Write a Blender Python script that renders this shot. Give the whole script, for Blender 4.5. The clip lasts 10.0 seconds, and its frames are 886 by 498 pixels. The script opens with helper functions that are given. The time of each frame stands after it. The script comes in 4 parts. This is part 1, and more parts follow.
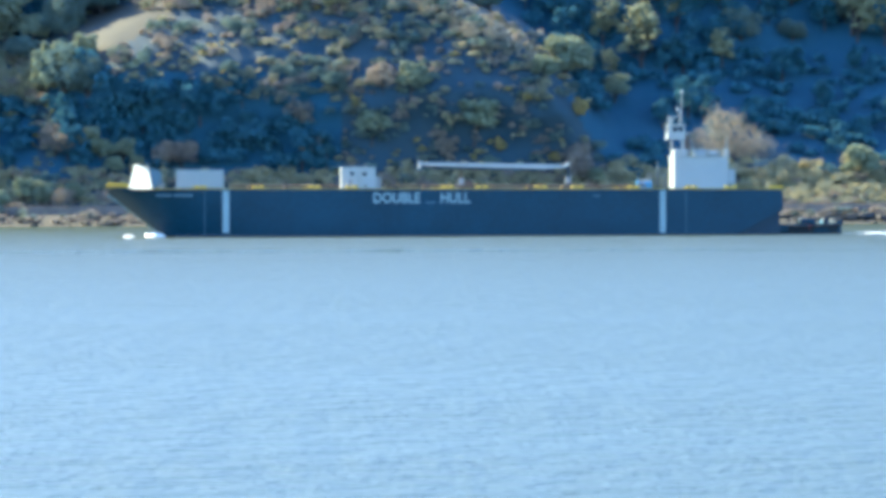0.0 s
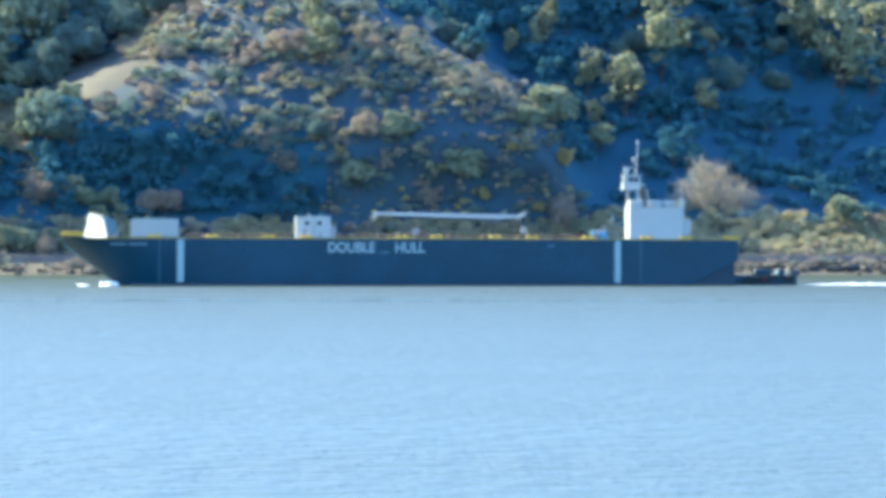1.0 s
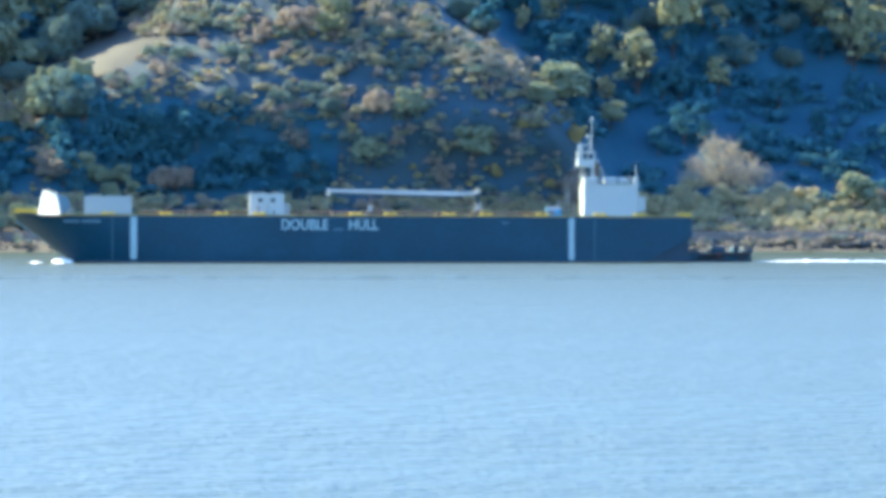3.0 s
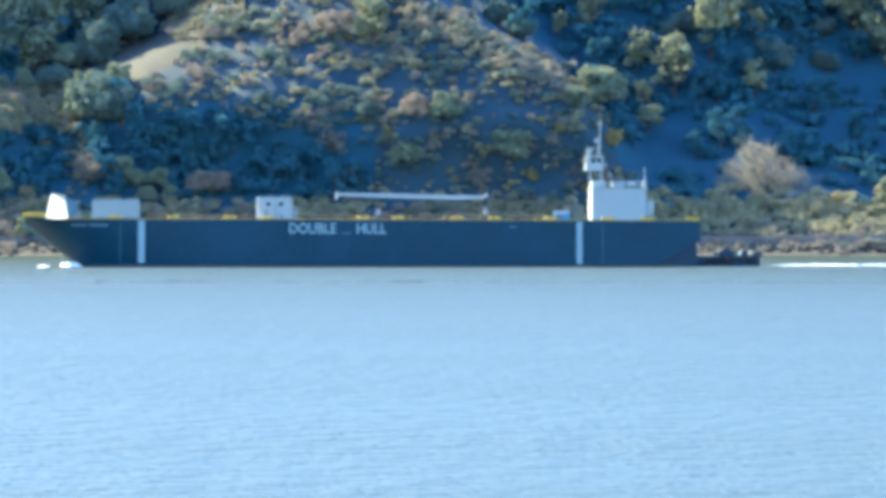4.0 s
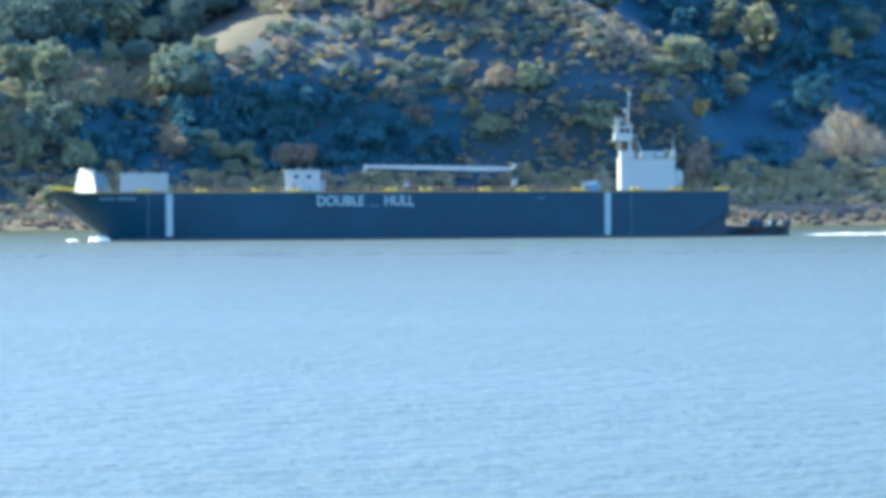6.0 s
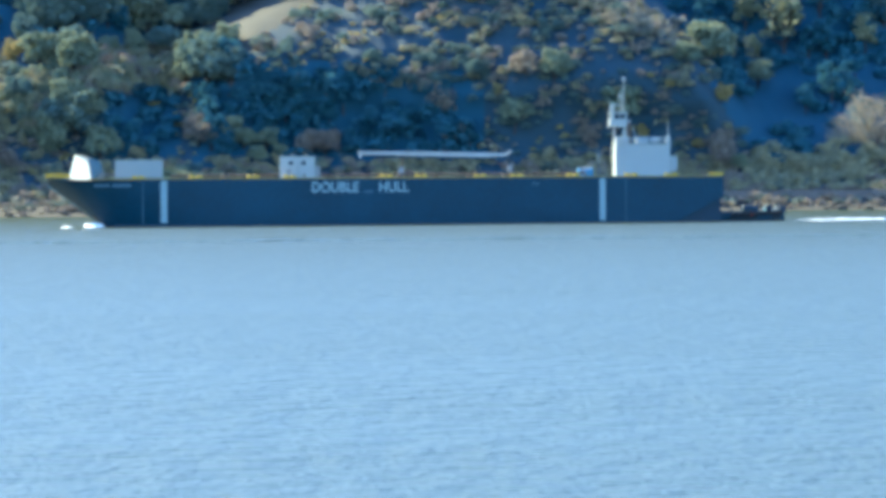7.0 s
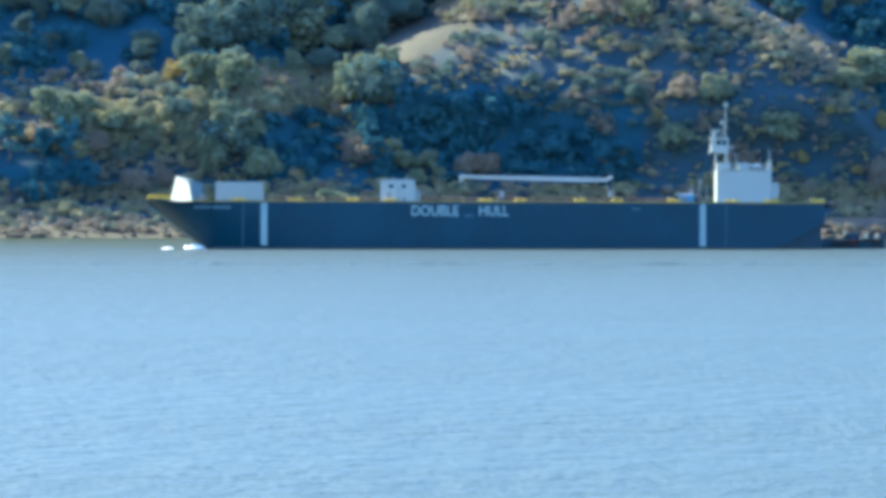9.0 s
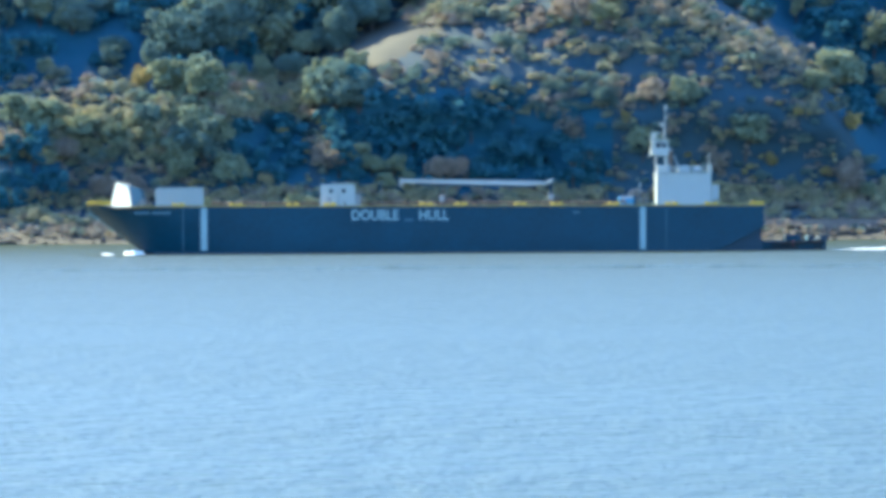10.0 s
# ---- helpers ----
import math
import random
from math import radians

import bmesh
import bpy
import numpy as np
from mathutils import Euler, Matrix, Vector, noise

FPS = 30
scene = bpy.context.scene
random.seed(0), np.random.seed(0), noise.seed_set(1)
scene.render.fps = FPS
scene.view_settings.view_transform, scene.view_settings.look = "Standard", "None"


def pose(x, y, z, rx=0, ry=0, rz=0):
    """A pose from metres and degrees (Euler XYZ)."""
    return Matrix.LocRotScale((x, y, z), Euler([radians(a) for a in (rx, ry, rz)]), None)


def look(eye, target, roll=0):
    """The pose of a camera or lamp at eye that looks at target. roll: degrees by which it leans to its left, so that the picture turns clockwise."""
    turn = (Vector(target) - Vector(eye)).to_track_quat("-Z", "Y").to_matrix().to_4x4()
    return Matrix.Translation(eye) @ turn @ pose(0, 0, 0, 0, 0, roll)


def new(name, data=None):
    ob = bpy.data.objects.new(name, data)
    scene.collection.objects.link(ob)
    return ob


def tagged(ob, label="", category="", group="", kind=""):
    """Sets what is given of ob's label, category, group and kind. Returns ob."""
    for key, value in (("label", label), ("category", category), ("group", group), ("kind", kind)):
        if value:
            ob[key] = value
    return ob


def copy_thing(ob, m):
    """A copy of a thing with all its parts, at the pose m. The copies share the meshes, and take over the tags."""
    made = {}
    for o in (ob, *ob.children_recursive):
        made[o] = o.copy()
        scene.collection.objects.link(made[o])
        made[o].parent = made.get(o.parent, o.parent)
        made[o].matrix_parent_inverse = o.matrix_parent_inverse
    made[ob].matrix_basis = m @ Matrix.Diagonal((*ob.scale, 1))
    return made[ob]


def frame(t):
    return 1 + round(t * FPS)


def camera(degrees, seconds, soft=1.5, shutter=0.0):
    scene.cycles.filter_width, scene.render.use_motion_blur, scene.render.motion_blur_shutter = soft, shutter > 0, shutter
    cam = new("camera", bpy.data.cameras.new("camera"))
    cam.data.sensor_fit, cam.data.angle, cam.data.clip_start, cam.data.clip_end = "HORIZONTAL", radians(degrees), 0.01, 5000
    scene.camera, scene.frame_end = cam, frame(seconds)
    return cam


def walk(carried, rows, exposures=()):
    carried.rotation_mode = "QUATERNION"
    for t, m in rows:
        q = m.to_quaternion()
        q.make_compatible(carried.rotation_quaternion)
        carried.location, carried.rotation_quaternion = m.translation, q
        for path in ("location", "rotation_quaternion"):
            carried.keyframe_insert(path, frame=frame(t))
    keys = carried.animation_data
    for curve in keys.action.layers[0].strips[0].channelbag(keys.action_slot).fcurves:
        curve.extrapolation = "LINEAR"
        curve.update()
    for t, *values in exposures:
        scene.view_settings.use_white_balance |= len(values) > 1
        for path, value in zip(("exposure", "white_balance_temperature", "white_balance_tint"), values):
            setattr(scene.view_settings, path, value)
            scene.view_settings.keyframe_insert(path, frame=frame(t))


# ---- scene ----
EYE = Vector((0.0, 0.0, 7.0))
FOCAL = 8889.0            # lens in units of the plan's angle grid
cam = camera(10.08, 10.0, soft=4.7)


def toward(u, v, y):
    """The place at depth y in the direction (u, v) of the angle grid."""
    return Vector(((u - 784.0) / FOCAL * y, y, EYE.z + (428.0 - v) / FOCAL * y))


# seconds, direction of view (across, down), roll
PATH = [
    (0.0, 755.3, 528.9, -0.21),
    (0.1, 755.3, 513.9, -0.16),
    (0.2, 767.8, 476.4, -0.11),
    (0.3, 768.2, 464.2, -0.06),
    (0.4, 766.4, 459.7, -0.01),
    (0.5, 770.5, 453.4, 0.05),
    (0.7, 775.1, 455.2, 0.03),
    (0.8, 779.8, 453.0, 0.02),
    (1.0, 784.0, 441.0, 0.00),
    (1.2, 797.6, 443.1, 0.03),
    (1.3, 796.9, 446.3, 0.05),
    (1.5, 797.7, 461.7, 0.08),
    (1.7, 796.0, 494.8, 0.01),
    (1.8, 794.1, 497.1, -0.02),
    (2.0, 783.1, 495.5, -0.09),
    (2.2, 774.5, 493.0, -0.08),
    (3.3, 756.3, 479.5, -0.00),
    (3.5, 744.5, 479.3, 0.01),
    (3.7, 726.9, 478.4, 0.00),
    (4.0, 697.6, 474.7, -0.01),
    (4.2, 672.4, 479.1, -0.15),
    (4.5, 629.6, 485.9, -0.37),
    (4.7, 598.0, 490.9, -0.37),
    (5.0, 580.3, 493.0, -0.37),
    (5.2, 573.3, 498.5, -0.35),
    (5.5, 559.5, 500.4, -0.33),
    (5.7, 552.9, 507.4, -0.36),
    (6.8, 512.0, 560.8, -0.51),
    (7.0, 501.2, 549.6, -0.53),
    (7.2, 492.7, 530.0, -0.49),
    (7.3, 491.0, 512.3, -0.46),
    (7.5, 481.7, 481.5, -0.42),
    (7.7, 466.4, 468.4, -0.47),
    (7.8, 454.6, 464.0, -0.49),
    (8.0, 375.4, 504.7, -0.54),
    (8.1, 284.9, 514.3, -0.42),
    (8.2, 223.6, 576.5, -0.31),
    (8.3, 192.2, 595.0, -0.20),
    (8.4, 178.6, 601.6, -0.08),
    (8.5, 204.7, 596.4, 0.03),
    (8.7, 199.6, 584.1, 0.02),
    (8.8, 209.8, 557.7, 0.01),
    (9.0, 221.2, 506.2, -0.00),
    (9.2, 255.1, 488.5, -0.01),
    (9.5, 270.2, 483.9, -0.02),
    (9.7, 265.4, 480.1, -0.16),
    (10.0, 275.3, 499.2, -0.37),
]
# the film camera's own changes of exposure, in stops
EXPOSE = [(0.0, -0.05), (0.5, 0.02), (1.5, 0.05), (2.0, 0.02), (4.0, 0.05), (5.5, 0.05), (6.8, -0.25), (7.1, -0.20), (7.4, 0.05), (8.0, 0.08), (8.4, -0.22), (9.0, -0.25), (10.0, -0.15)]
walk(cam, [(t, look(EYE, toward(u, v, 800.0), r)) for t, u, v, r in PATH],
     exposures=[(t, 2.90 + e, 5160 if t < 6 else 4980, 7 if t < 6 else 4) for t, e in EXPOSE])

# ---- light ----
SUN_DIR = Vector((-0.66, 0.56, 0.55)).normalized()
world = bpy.data.worlds.new("world")
scene.world = world
world.use_nodes = True
wn = world.node_tree
sky = wn.nodes.new("ShaderNodeTexSky")
sky.sky_type = "NISHITA"
sky.sun_disc = False
sky.sun_elevation = math.asin(SUN_DIR.z)
sky.sun_rotation = math.atan2(SUN_DIR.x, SUN_DIR.y)
sky.air_density, sky.dust_density, sky.ozone_density = 1.0, 0.3, 1.5
wn.links.new(sky.outputs[0], wn.nodes["Background"].inputs[0])
wn.nodes["Background"].inputs[1].default_value = 0.10
sun = new("sun", bpy.data.lights.new("sun", "SUN"))
sun.data.energy, sun.data.angle, sun.data.color = 4.5, radians(0.6), (1.0, 0.77, 0.38)
sun.matrix_world = look(SUN_DIR * 100, (0, 0, 0))

# ---- materials ----


def material(name, base, rough=0.7, metal=0.0, var=0.25, scale=1.0, bump=0.0, second=None, island=0.0, spec=0.3):
    """A procedural surface: two scales of noise move the colour between base and second (or base darkened by var)."""
    m = bpy.data.materials.new(name)
    m.use_nodes = True
    n, l = m.node_tree.nodes, m.node_tree.links
    b = n["Principled BSDF"]
    b.inputs["Roughness"].default_value, b.inputs["Metallic"].default_value = rough, metal
    b.inputs["Specular IOR Level"].default_value = spec
    tc = n.new("ShaderNodeTexCoord")
    big, fine = n.new("ShaderNodeTexNoise"), n.new("ShaderNodeTexNoise")
    big.inputs["Scale"].default_value, big.inputs["Detail"].default_value = 0.25 * scale, 3
    fine.inputs["Scale"].default_value, fine.inputs["Detail"].default_value = 3.0 * scale, 5
    for t in (big, fine):
        l.new(tc.outputs["Object"], t.inputs["Vector"])
    add = n.new("ShaderNodeMath")
    add.operation = "ADD"
    l.new(big.outputs["Fac"], add.inputs[0])
    l.new(fine.outputs["Fac"], add.inputs[1])
    ramp = n.new("ShaderNodeMapRange")
    ramp.inputs["From Min"].default_value, ramp.inputs["From Max"].default_value = 0.7, 1.3
    l.new(add.outputs[0], ramp.inputs["Value"])
    mix = n.new("ShaderNodeMix")
    mix.data_type = "RGBA"
    mix.inputs[6].default_value = (*base, 1)
    other = second or tuple(c * (1 - var) for c in base)
    mix.inputs[7].default_value = (*other, 1)
    l.new(ramp.outputs[0], mix.inputs[0])
    out = mix.outputs[2]
    if island:
        geo = n.new("ShaderNodeNewGeometry")
        info = n.new("ShaderNodeObjectInfo")
        hsv = n.new("ShaderNodeHueSaturation")
        for src, lo, hi, dst in ((geo.outputs["Random Per Island"], 1 - island, 1 + island, "Value"), (info.outputs["Random"], 0.5 - 0.04 * island, 0.5 + 0.04 * island, "Hue")):
            r = n.new("ShaderNodeMapRange")
            r.inputs["To Min"].default_value, r.inputs["To Max"].default_value = lo, hi
            l.new(src, r.inputs["Value"])
            l.new(r.outputs[0], hsv.inputs[dst])
        l.new(out, hsv.inputs["Color"])
        out = hsv.outputs[0]
    l.new(out, b.inputs["Base Color"])
    if bump:
        bp = n.new("ShaderNodeBump")
        bp.inputs["Strength"].default_value, bp.inputs["Distance"].default_value = bump, 0.1
        l.new(fine.outputs["Fac"], bp.inputs["Height"])
        l.new(bp.outputs[0], b.inputs["Normal"])
    return m


def water_material():
    m = bpy.data.materials.new("sea_water")
    m.use_nodes = True
    n, l = m.node_tree.nodes, m.node_tree.links
    b = n["Principled BSDF"]
    b.inputs["Base Color"].default_value = (0.025, 0.034, 0.016, 1)
    b.inputs["IOR"].default_value = 1.195
    tc = n.new("ShaderNodeTexCoord")

    def waves(sx, sy, detail, kind="FAC"):
        mp = n.new("ShaderNodeMapping")
        mp.inputs["Scale"].default_value = (sx, sy, 1)
        t = n.new("ShaderNodeTexNoise")
        t.inputs["Scale"].default_value, t.inputs["Detail"].default_value = 1.0, detail
        l.new(tc.outputs["Object"], mp.inputs["Vector"])
        l.new(mp.outputs[0], t.inputs["Vector"])
        return t.outputs["Fac"]
    # ripples, and wide slicks that calm them
    ripple, chop, slick = waves(2.4, 1.5, 4), waves(0.55, 0.40, 3), waves(0.006, 0.03, 3)
    sm = n.new("ShaderNodeMapRange")
    sm.inputs["From Min"].default_value, sm.inputs["From Max"].default_value = 0.35, 0.65
    sm.inputs["To Min"].default_value, sm.inputs["To Max"].default_value = 0.45, 1.0
    l.new(slick, sm.inputs["Value"])
    b1, b2 = n.new("ShaderNodeBump"), n.new("ShaderNodeBump")
    b1.inputs["Distance"].default_value, b2.inputs["Distance"].default_value = 0.24, 1.0
    l.new(sm.outputs[0], b1.inputs["Strength"])
    b2.inputs["Strength"].default_value = 0.6
    l.new(ripple, b1.inputs["Height"])
    l.new(chop, b2.inputs["Height"])
    l.new(b2.outputs[0], b1.inputs["Normal"])
    l.new(b1.outputs[0], b.inputs["Normal"])
    b.inputs["Roughness"].default_value = 0.33
    return m


WATER = water_material()
HULL = material("hull_paint", (0.006, 0.037, 0.070), 0.55, var=0.35, scale=0.6, spec=0.2)
HULL_DARK = material("bottom_paint", (0.005, 0.025, 0.050), 0.6, var=0.3)
WHITE = material("white_paint", (0.265, 0.300, 0.310), 0.5, var=0.10, scale=1.5)
MARK = material("marking_paint", (0.200, 0.285, 0.325), 0.6, var=0.12, scale=2)
YELLOW = material("yellow_paint", (0.50, 0.34, 0.04), 0.6, var=0.35, scale=2)
DECK = material("deck_paint", (0.20, 0.12, 0.07), 0.8, var=0.4, scale=1)
RUST = material("rusty_steel", (0.11, 0.080, 0.062), 0.75, var=0.5, scale=2)
STEEL = material("grey_steel", (0.22, 0.24, 0.26), 0.5, 0.4, var=0.3)
SEAM = material("worn_seam_paint", (0.030, 0.075, 0.110), 0.6, var=0.3)
FADED = material("faded_lettering", (0.065, 0.125, 0.175), 0.6, var=0.3)
GLASS = material("dark_glass", (0.012, 0.025, 0.045), 0.35, var=0.1, spec=0.15)
BLUE = material("blue_paint", (0.06, 0.21, 0.37), 0.5, var=0.25, scale=2)
RED = material("red_paint", (0.45, 0.05, 0.03), 0.5, var=0.2)
RUBBER = material("rubber", (0.015, 0.016, 0.018), 0.85, var=0.3)
FOAM = material("foam", (0.85, 0.88, 0.90), 0.8, var=0.15, scale=3, bump=0.5)
# soil tinted blue to hold the shade and haze between shrubs
SOIL = material("hill_soil", (0.023, 0.043, 0.058), 0.95, scale=0.25, second=(0.016, 0.041, 0.064), bump=0.4)
# ground of the shaded zones, their flat blue shade put into the colour
SHADE_FLOOR = material("shade_blue_floor", (0.0145, 0.054, 0.088), 0.95, scale=0.25, second=(0.012, 0.048, 0.080), bump=0.4)
SAND = material("bare_sand", (0.046, 0.047, 0.041), 0.95, scale=0.6, second=(0.033, 0.035, 0.032), bump=0.5)
ROCK = material("shore_rock", (0.026, 0.025, 0.023), 0.9, scale=0.8, second=(0.014, 0.016, 0.017), bump=0.6, island=0.35)
BALLAST = material("rail_ballast", (0.12, 0.10, 0.085), 0.95, scale=1, var=0.4, bump=0.5)
BARK = material("bark", (0.06, 0.055, 0.055), 0.9, scale=2, var=0.4, bump=0.5)


def leaf_material(name, base, second, island=0.35, through_leaf=0.35):
    """Matt leaves that let some light through, mottled within a crown and from spray to spray."""
    m = material(name, base, 0.9, scale=0.8, second=second, island=island, spec=0.0)
    n, l = m.node_tree.nodes, m.node_tree.links
    colour = n["Principled BSDF"].inputs["Base Color"].links[0].from_socket
    d, t, mix = n.new("ShaderNodeBsdfDiffuse"), n.new("ShaderNodeBsdfTranslucent"), n.new("ShaderNodeMixShader")
    l.new(colour, d.inputs["Color"])
    l.new(colour, t.inputs["Color"])
    mix.inputs[0].default_value = through_leaf
    l.new(d.outputs[0], mix.inputs[1])
    l.new(t.outputs[0], mix.inputs[2])
    l.new(mix.outputs[0], n["Material Output"].inputs["Surface"])
    n.remove(n["Principled BSDF"])
    return m


LEAF = {
    # leaf colour carries the blue of shade and haze; used on shaded slopes
    "dark": leaf_material("shade_blue_leaves", (0.044, 0.119, 0.167), (0.055, 0.124, 0.158), 0.05, 0.3),
    "oak": leaf_material("oak_leaves", (0.095, 0.147, 0.145), (0.122, 0.156, 0.129), 0.08, 0.3),
    "green": leaf_material("green_leaves", (0.146, 0.188, 0.148), (0.185, 0.201, 0.126), 0.15, 0.3),
    "grey": leaf_material("eucalyptus_leaves", (0.185, 0.212, 0.148), (0.234, 0.231, 0.135), 0.15, 0.3),
    "sage": leaf_material("sage_leaves", (0.141, 0.181, 0.163), (0.174, 0.186, 0.145), 0.15, 0.3),
    "olive": leaf_material("olive_scrub_leaves", (0.303, 0.270, 0.155), (0.212, 0.222, 0.163), 0.2, 0.3),
    "gold": leaf_material("golden_leaves", (0.326, 0.251, 0.095), (0.247, 0.213, 0.116), 0.2, 0.3),
    "brown": leaf_material("bare_twigs", (0.257, 0.209, 0.163), (0.176, 0.168, 0.156), 0.2, 0.3),
    "tan": leaf_material("dry_grass_tufts", (0.298, 0.262, 0.200), (0.221, 0.210, 0.177), 0.2, 0.3),
}

# ---- mesh helpers ----


def part(name, bm, mat, parent=None, label="", smooth=False):
    me = bpy.data.meshes.new(name)
    bm.normal_update()
    bm.to_mesh(me)
    bm.free()
    return meshed(name, me, mat, parent, label, smooth)


def meshed(name, me, mat, parent=None, label="", smooth=False):
    me.materials.append(mat)
    if smooth:
        me.polygons.foreach_set("use_smooth", [True] * len(me.polygons))
    ob = new(name, me)
    if parent:
        ob.parent = parent
    if label:
        tagged(ob, label)
    return ob


def box(x0, x1, y0, y1, z0, z1, bevel=0.04, bm=None):
    made = bmesh.new()
    bmesh.ops.create_cube(made, size=1)
    for v in made.verts:
        v.co = Vector(((x0 + x1) / 2 + v.co.x * (x1 - x0), (y0 + y1) / 2 + v.co.y * (y1 - y0), (z0 + z1) / 2 + v.co.z * (z1 - z0)))
    if bevel:
        bmesh.ops.bevel(made, geom=list(made.edges), offset=min(bevel, 0.3 * min(x1 - x0, y1 - y0, z1 - z0)), segments=1, affect="EDGES")
    if bm is None:
        return made
    tmp = bpy.data.meshes.new("tmp")
    made.to_mesh(tmp)
    made.free()
    bm.from_mesh(tmp)
    bpy.data.meshes.remove(tmp)
    return bm


def tube(a, b, r0, r1=None, seg=10, bm=None):
    """A round bar from a to b, tapering from r0 to r1."""
    bm = bm or bmesh.new()
    a, b = Vector(a), Vector(b)
    d = b - a
    m = Matrix.Translation((a + b) / 2) @ d.to_track_quat("Z", "Y").to_matrix().to_4x4()
    bmesh.ops.create_cone(bm, cap_ends=True, segments=seg, radius1=r0, radius2=r0 if r1 is None else r1, depth=d.length, matrix=m)
    return bm


def prism(pts, y0, y1, bevel=0.04):
    """A side outline of (x, z) points pushed from y0 to y1."""
    bm = bmesh.new()
    a = [bm.verts.new((x, y0, z)) for x, z in pts]
    b = [bm.verts.new((x, y1, z)) for x, z in pts]
    bm.faces.new(a)
    bm.faces.new(b[::-1])
    k = len(pts)
    for i in range(k):
        bm.faces.new((a[i], b[i], b[(i + 1) % k], a[(i + 1) % k]))
    bmesh.ops.recalc_face_normals(bm, faces=bm.faces)
    if bevel:
        bmesh.ops.bevel(bm, geom=list(bm.edges), offset=bevel, segments=1, affect="EDGES")
    return bm


def lettering(text, size, depth, name, mat, parent, m, spacing=1.0):
    """Words in the built-in font as a mesh."""
    cu = bpy.data.curves.new(name, "FONT")
    cu.body, cu.size, cu.extrude, cu.space_character, cu.offset = text, size, depth, spacing, 0.05
    tmp = bpy.data.objects.new(name + "_curve", cu)
    me = bpy.data.meshes.new_from_object(tmp)
    bpy.data.objects.remove(tmp)
    bpy.data.curves.remove(cu)
    ob = meshed(name, me, mat, parent)
    ob.matrix_basis = m
    return ob


def empty(name, m=Matrix.Identity(4)):
    ob = new(name)
    ob.matrix_basis = m
    return ob

# ---- water and hillside ----


def smooth(a, b, x):
    t = np.clip((x - a) / (b - a), 0, 1)
    return t * t * (3 - 2 * t)


def lattice(u, v, cell, seed):
    """Smooth value noise in 0..1 over the angle grid."""
    x, y = np.asarray(u, float) / cell, np.asarray(v, float) / cell
    i, j = np.floor(x).astype(np.int64), np.floor(y).astype(np.int64)
    fx, fy = x - i, y - j
    fx, fy = fx * fx * (3 - 2 * fx), fy * fy * (3 - 2 * fy)

    def rnd(a, b):
        h = (a * 374761393 + b * 668265263 + seed * 974634777) & 0x7FFFFFFF
        h = ((h ^ (h >> 13)) * 1274126177) & 0x7FFFFFFF
        return ((h ^ (h >> 16)) & 0xFFFF) / 65535.0
    return (rnd(i, j) * (1 - fx) + rnd(i + 1, j) * fx) * (1 - fy) + (rnd(i, j + 1) * (1 - fx) + rnd(i + 1, j + 1) * fx) * fy


def fractal(u, v, cell, seed, octaves=3):
    return sum(lattice(u, v, cell / 2 ** k, seed + k) / 2 ** k for k in range(octaves)) / sum(1 / 2 ** k for k in range(octaves))


def crest(v):
    """Left brink of the main spur, which runs down from the bare knoll."""
    return np.interp(v, [-300, 0, 60, 140, 200, 330, 470], [520, 300, 215, 95, 60, 10, -40])


def hollow(v):
    """Where the main spur falls away into the wooded hollow."""
    return np.interp(v, [-300, 0, 190, 330, 470], [350, 640, 930, 1010, 1100])


def bare(u, v):
    """True on the bare knoll and on the two worn banks beside it."""
    w = (fractal(u, v, 30, 21) - 0.5) * 0.9
    knoll = np.hypot((u - 176) / 98, (v - 136 + (u - 176) * 0.42) / 44) + w < 1
    knoll = knoll & (u > crest(v) + 3)
    bank = np.hypot((u + 185) / 62, (v - 234 - (u + 185) * 0.12) / 9) + w < 1
    bank2 = np.hypot((u + 48) / 40, (v - 259) / 11) + w < 1
    return knoll | bank | bank2


